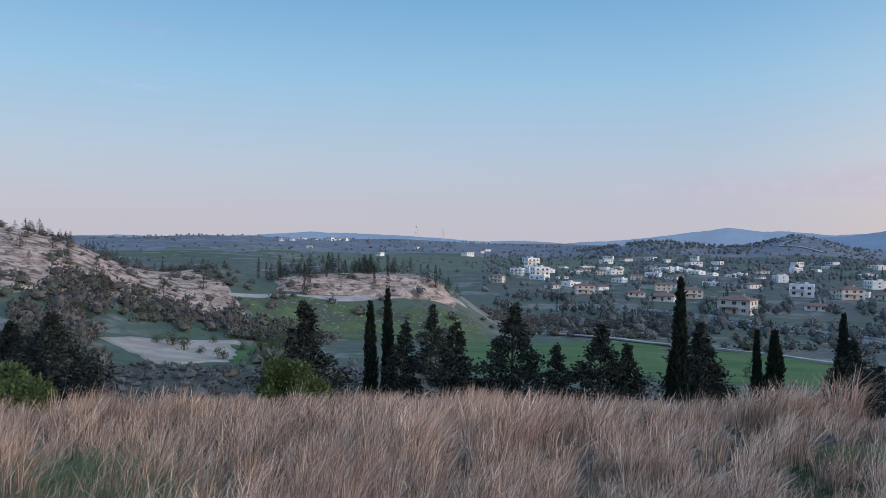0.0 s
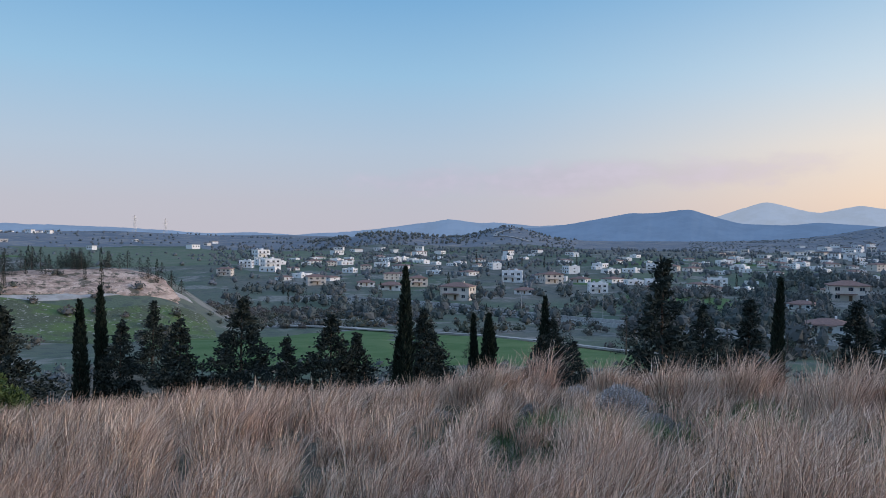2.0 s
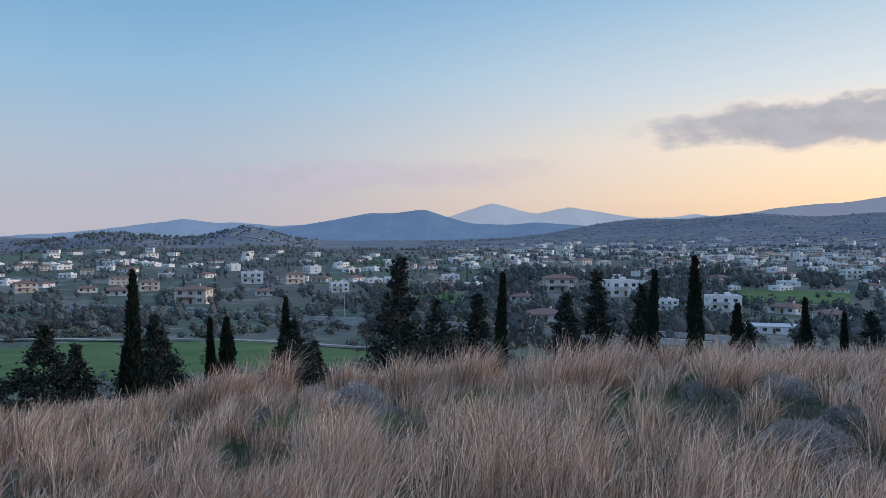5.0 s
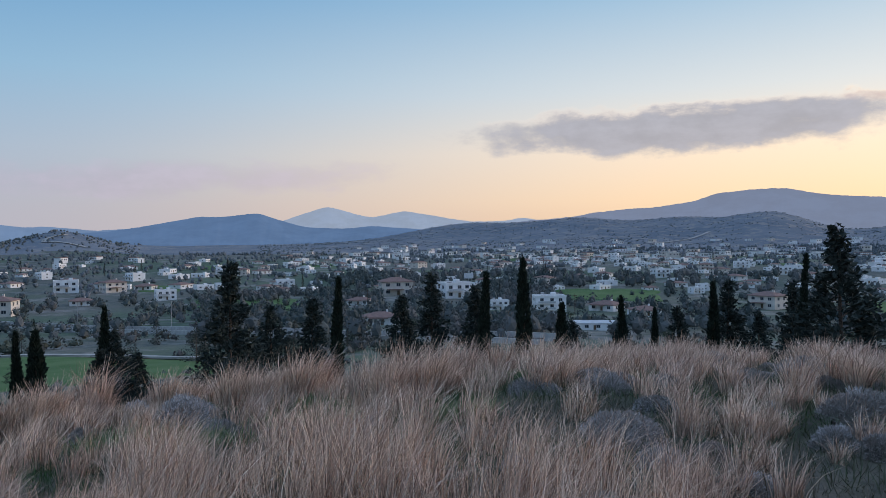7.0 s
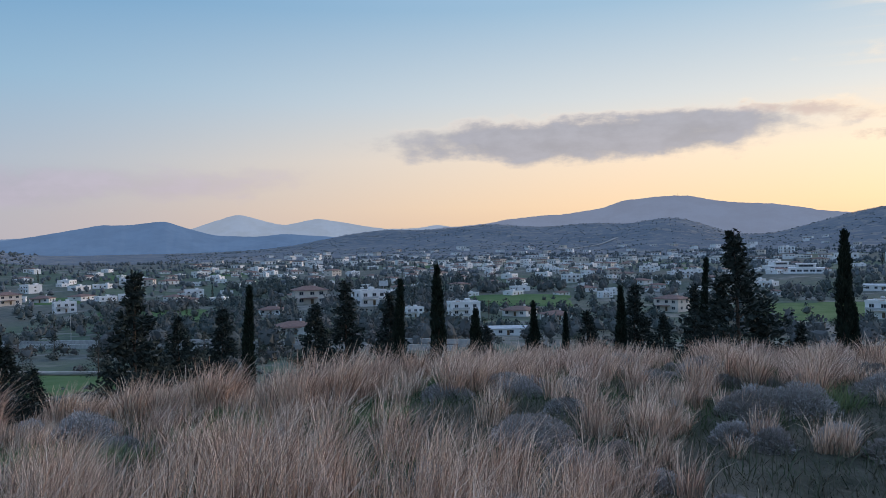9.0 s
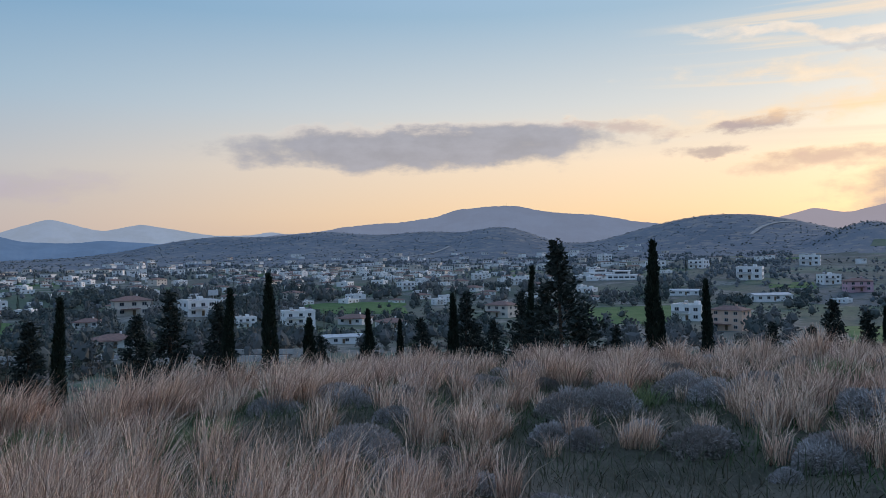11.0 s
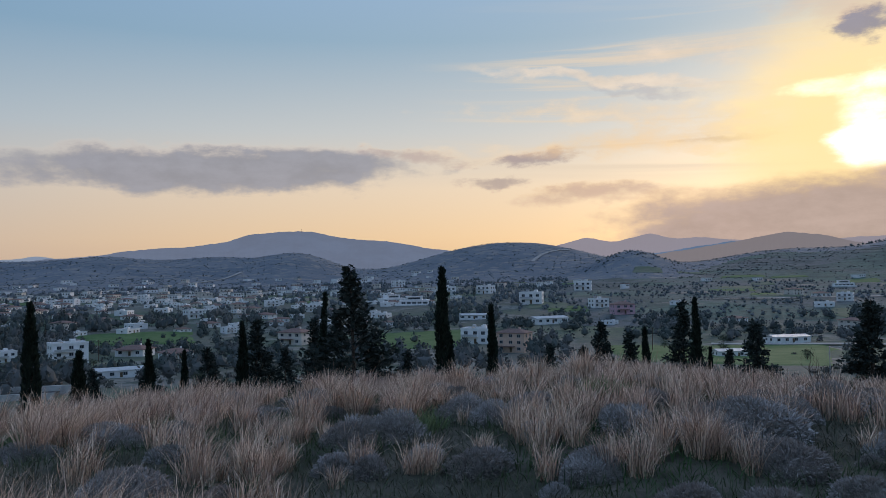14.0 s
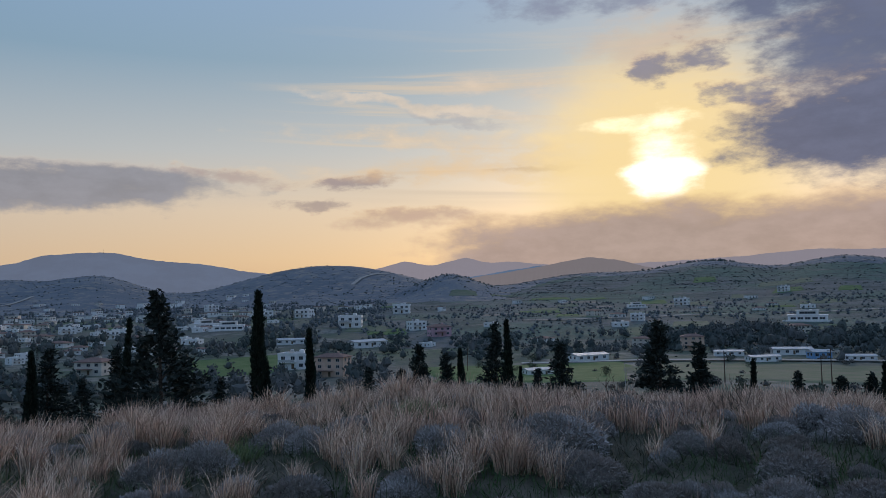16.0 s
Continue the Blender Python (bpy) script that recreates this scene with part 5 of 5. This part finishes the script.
plant("pine", "pine_tree", "dark pine in the valley beside the road", pines, "valley pines", -16, -50, 90, 230, 44, 0.6, 1.25)
plant("pine", "pine_tree", "dark pine between the houses", pines, "valley pines", -50, -92, 80, 230, 26, 0.5, 0.9)
plant("olive", "olive_tree", "round grey-green tree between the houses", olives, "valley olives", -46, -95, 110, 330, 60, 0.8, 1.5)
plant("olive", "olive_tree", "round grey-green tree beside the lane", olives, "valley olives", -95, -130, 120, 330, 40, 0.8, 1.4)
plant("cypress", "cypress_tree", "slim dark cypress in the village", firs, "village cypresses", -10, -95, 430, 760, 60, 0.7, 1.5)

# ---- bushes and grey cushion shrubs on the knoll ----
tree("bush", "green_bush", "round bright green bush at the edge of the dry grass", grow("bush", 41, 1.75, 1.4, 8000), 11.7, 18.5, "green bushes", 0, 1, 0.25)
tree("bush", "green_bush", "small bright green bush beside the larger one", grow("bush", 42, 1.3, 0.9, 3500), 9.4, 18.8, "green bushes", 0, 1, 0.3)
tree("bush", "green_bush", "bright green bush at the edge of the dry grass", grow("bush", 43, 1.8, 1.7, 8000), 29.6, 17.5, "green bushes", 0, 1, 0.1)


def cushion(seed, wide, tall):
    """A dome of fine grey twigs over a dark heart, with a lobed outline."""
    g = np.random.default_rng(seed)
    n = 4200
    lobes = g.normal(0, 1, (9, 3))
    lobes[:, 2] = np.abs(lobes[:, 2]) * 0.7
    lobes /= np.linalg.norm(lobes, axis=1)[:, None]

    def shape(d):
        near_ = np.exp(6 * (d @ lobes.T - 1)).max(1)
        return 0.78 + 0.30 * near_
    d = g.normal(0, 1, (n, 3))
    d[:, 2] = np.abs(d[:, 2]) - 0.05
    d /= np.linalg.norm(d, axis=1)[:, None]
    box = np.array([wide / 2, wide / 2, tall])
    root = d * (shape(d) * g.uniform(0.72, 0.98, n))[:, None] * box
    out = d * [1, 1, 1.1] + g.normal(0, 0.45, (n, 3))
    out /= np.linalg.norm(out, axis=1)[:, None]
    long = g.uniform(0.025, 0.07, n)[:, None]
    side = np.cross(out, g.normal(0, 1, (n, 3)))
    side *= 0.0088 / (np.linalg.norm(side, axis=1)[:, None] + 1e-9)
    fork = out + g.normal(0, 0.5, (n, 3))
    v = np.stack([root - side, root + side, root + out * long + side * 0.5, root + out * long - side * 0.5, root + out * long * 0.5 - side, root + out * long * 0.5 + side, root + out * long * 0.5 + fork * long * 0.5], 1).reshape(-1, 3)
    i = np.arange(n)[:, None] * 7
    f = np.concatenate([i + np.array([0, 1, 2, 3]), i + np.array([4, 5, 6, 6])])
    tri = f[n:, :3]
    faces = np.concatenate([f[:n, [0, 1, 2]], f[:n, [0, 2, 3]], tri])
    twigs = mesh_of("foliage", v, faces, M_GREY)
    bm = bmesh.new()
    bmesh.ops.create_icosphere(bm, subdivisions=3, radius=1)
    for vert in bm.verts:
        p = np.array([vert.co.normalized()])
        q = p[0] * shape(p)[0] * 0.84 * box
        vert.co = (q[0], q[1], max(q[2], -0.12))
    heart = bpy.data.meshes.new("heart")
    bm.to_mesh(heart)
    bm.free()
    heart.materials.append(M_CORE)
    return twigs, heart


cushions = [cushion(500 + k, w, t) for k, (w, t) in enumerate(((0.9, 0.42), (1.1, 0.5), (0.75, 0.4), (1.3, 0.55), (1.0, 0.38)))]
# bearing, distance, size
SHRUBS = [(-100.9, 8.4, 0.98), (-109.2, 8.6, 1.27), (-113.7, 10.3, 1.21), (-91.2, 9.1, 0.69), (-71.8, 12.0, 0.89), (-96.4, 12.2, 0.72), (-77.7, 12.1, 0.85), (-64.3, 12.6, 1.0), (-81.3, 8.4, 0.72), (-91.0, 7.2, 0.9), (-99.3, 7.1, 0.83), (-111.4, 7.5, 0.94),
          (-88.4, 11.1, 0.9), (-117.6, 10.4, 0.6), (-114.0, 10.7, 0.75), (-110.7, 9.1, 0.92), (-108.0, 8.2, 0.83), (-125.4, 10.3, 1.2), (-128.2, 10.0, 1.0), (-124.1, 8.4, 0.72), (-78.1, 13.0, 1.0), (-71.9, 14.0, 0.95)]
SHRUBS += [(-80.5, 7.4, 0.75), (-82.2, 8.6, 0.8), (-66.3, 10.2, 0.72), (-69.6, 9.8, 0.62), (-64.2, 10.3, 0.88), (-59.2, 6.2, 0.55), (-77.5, 12.6, 0.77), (-33.3, 13.0, 0.9), (-60.5, 9.7, 0.76), (-69.4, 6.5, 0.56), (-30.7, 13.4, 1.05), (-34.2, 12.2, 1.1),
           (-65.2, 9.6, 0.9), (-69.7, 11.8, 0.83), (-68.8, 8.5, 0.6), (-44.1, 8.1, 0.5), (-59.4, 9.7, 0.6), (-44.8, 8.5, 0.7), (-36.5, 10.6, 0.8), (-39.0, 9.6, 0.7), (-27.5, 11.6, 0.8), (-24.5, 11.0, 0.7), (-47.5, 8.9, 0.6), (-20.5, 11.2, 0.7)]
random.seed(6)
spots = list(SHRUBS)
# a crowded silvery mound of shrubs on the western side
for _ in range(38):
    az = random.uniform(-117, -106)
    spots.append((az, 8.2 + (-106 - az) * 0.36 + random.uniform(-0.9, 0.9), random.uniform(0.5, 0.8)))
for _ in range(26):
    spots.append((random.uniform(-130, -115), random.uniform(6.6, 11.0), random.uniform(0.45, 0.75)))
for _ in range(8):
    spots.append((random.uniform(-126, -98), random.uniform(5.0, 8.0), random.uniform(0.6, 0.95)))
for _ in range(20):
    spots.append((random.uniform(-104, -60), random.uniform(6.2, 12.5), random.uniform(0.4, 0.8)))
while len(spots) < 206:
    az, r = random.uniform(-134, -54), random.uniform(4.5, 14.5)
    if az < -92 and r > 8.8:
        continue
    if random.random() < 0.35 + 0.65 * min(1, max(0, (-60 - az) / 35)):
        spots.append((az, r, random.uniform(0.35, 0.8)))
for k, (az, r, size) in enumerate(spots):
    size *= 0.72
    x, y = place_at(az, r)
    shrub = new("cushion_shrub")
    shrub.matrix_basis = pose(x, y, ground_z(x, y) - 0.03, 0, 0, random.uniform(0, 360)) @ Matrix.Scale(size, 4)
    twigs, heart = cushions[k % 5]
    part("foliage", twigs, shrub)
    part("heart", heart, shrub, "solid inner dome, dark colour standing for the shade")
    tagged(shrub, "silvery grey thorny cushion shrub among the dry grass" if size > 0.8 else "small grey cushion shrub among the tufts", "shrub", "cushion shrubs")

# ---- poles, signs and the bare shrub ----
M_GALV = material("galvanised_steel", two_tone((0.34, 0.35, 0.36), (0.44, 0.44, 0.45), 3.0), 0.5, metal=0.4)
M_SIGN = material("sign_board", two_tone((0.62, 0.64, 0.66), (0.52, 0.54, 0.57), 0.9), 0.6)
M_TWIG = material("dead_twig", two_tone((0.075, 0.060, 0.048), (0.15, 0.12, 0.095), 20.0), 0.95, 0.4, 60.0)


def pole_mesh(tall, thick):
    bm = bmesh.new()
    bmesh.ops.create_cone(bm, segments=8, radius1=thick, radius2=thick * 0.65, depth=tall + 1, cap_ends=True, matrix=Matrix.Translation((0, 0, tall / 2 - 0.5)))
    me = bpy.data.meshes.new("pole")
    bm.to_mesh(me)
    bm.free()
    return me


def standing(name, az, r, turn=0.0):
    x, y = place_at(az, r)
    ob = new(name)
    ob.matrix_basis = pose(x, y, ground_z(x, y), 0, 0, az + turn)
    return ob


def utility_pole(az, r, tall):
    ob = standing("utility_pole", az, r, 20)
    me = pole_mesh(tall, 0.16)
    me.materials.append(M_BARK)
    part("pole", me, ob)
    part("crossarm", boxes("crossarm", M_BARK, (-0.9, -0.06, tall - 0.7, 0.9, 0.06, tall - 0.55)), ob)
    for px in (-0.75, 0.0, 0.75):
        part("insulator", boxes("insulator", M_GALV, (px - 0.06, -0.06, tall - 0.55, px + 0.06, 0.06, tall - 0.3), bevel=0.02), ob)
    tagged(ob, "slim wooden utility pole with a crossarm beside the lane", "utility pole", "utility poles")


def street_lamp(az, r, tall):
    ob = standing("street_lamp", az, r, 70)
    me = pole_mesh(tall, 0.10)
    me.materials.append(M_GALV)
    part("pole", me, ob)
    part("arm", boxes("arm", M_GALV, (-0.05, -1.6, tall - 0.05, 0.05, 0.0, tall + 0.05)), ob)
    part("lamp_head", boxes("lamp_head", M_GALV, (-0.14, -2.2, tall - 0.07, 0.14, -1.6, tall + 0.07), bevel=0.04), ob)
    tagged(ob, "grey steel street lamp beside the road", "street lamp", "street lamps")


# bearing, distance, height
for az, r, tall in ((-126.07, 209, 9), (-125.47, 211, 7), (-119.37, 206, 8), (-101.07, 260, 8), (-61.5, 300, 8), (-72, 330, 8), (-46, 330, 9)):
    utility_pole(az, r, tall)
for az, r, tall in ((-112.57, 181, 6), (-20, 335, 9), (-26, 292, 9), (-32, 252, 9)):
    street_lamp(az, r, tall)

sign = standing("roadside_sign", -53.6, 430)
me = pole_mesh(9, 0.3)
me.materials.append(M_GALV)
part("pole", me, sign)
part("board", boxes("board", M_SIGN, (-2.6, -0.2, 8.6, 2.6, 0.2, 11.6), bevel=0.05), sign, "pale blank board")
tagged(sign, "tall pale roadside sign board on a single pole", "sign")

for az, r in ((2.0, 1480), (0.0, 1550)):
    pylon = standing("pylon", az, r, 30)
    for sx in (-1, 1):
        for sy in (-1, 1):
            leg = boxes("leg", M_GALV, (-0.18, -0.18, -1, 0.18, 0.18, 30.3))
            part("leg", leg, pylon).matrix_basis = pose(sx * 2.6, sy * 2.6, 0, sy * 4.6, -sx * 4.6, 0)
    for z, w in ((20, 6.0), (24, 5.0), (28, 4.0)):
        part("crossarm", boxes("crossarm", M_GALV, (-w, -0.2, z, w, 0.2, z + 0.4)), pylon)
    tagged(pylon, "grey steel lattice pylon on the far slope", "pylon", "pylons")


def bare_shrub(seed):
    """Crooked forking twigs from one root."""
    g = random.Random(seed)
    vs, fs, base = [], [], 0

    def limb(p, d, long, thick, depth):
        nonlocal base
        pts, q = [p], p
        for _ in range(4):
            d = (d + Vector((g.uniform(-1, 1), g.uniform(-1, 1), g.uniform(-0.5, 0.9))) * 0.33).normalized()
            q = q + d * long / 4
            pts.append(q)
        v, f = tube(None, pts, [thick * (1 - 0.13 * k) for k in range(5)], 5)
        vs.append(v)
        fs.append(f + base)
        base += len(v)
        if depth:
            for k in range(3):
                limb(pts[g.randint(1, 4)], (d + Vector((g.uniform(-1, 1), g.uniform(-1, 1), g.uniform(-0.3, 0.8)))).normalized(), long * 0.66, thick * 0.55, depth - 1)
    for k in range(5):
        limb(Vector((0, 0, -0.05)), Vector((g.uniform(-1, 1), g.uniform(-1, 1), g.uniform(0.6, 1.2))).normalized(), 0.42, 0.014, 3)
    return mesh_of("bare_shrub", np.concatenate(vs), np.concatenate(fs), M_TWIG)


for az, r, size in ((-121.17, 11.0, 0.85), (-62, 13.5, 0.9), (-113.07, 12.5, 0.8)):
    x, y = place_at(az, r)
    ob = new("bare_shrub", bare_shrub(int(r * 10)))
    ob.matrix_basis = pose(x, y, ground_z(x, y)) @ Matrix.Scale(size, 4)
    tagged(ob, "leafless dark shrub with crooked forking twigs in the grass", "bare shrub", "bare shrubs")
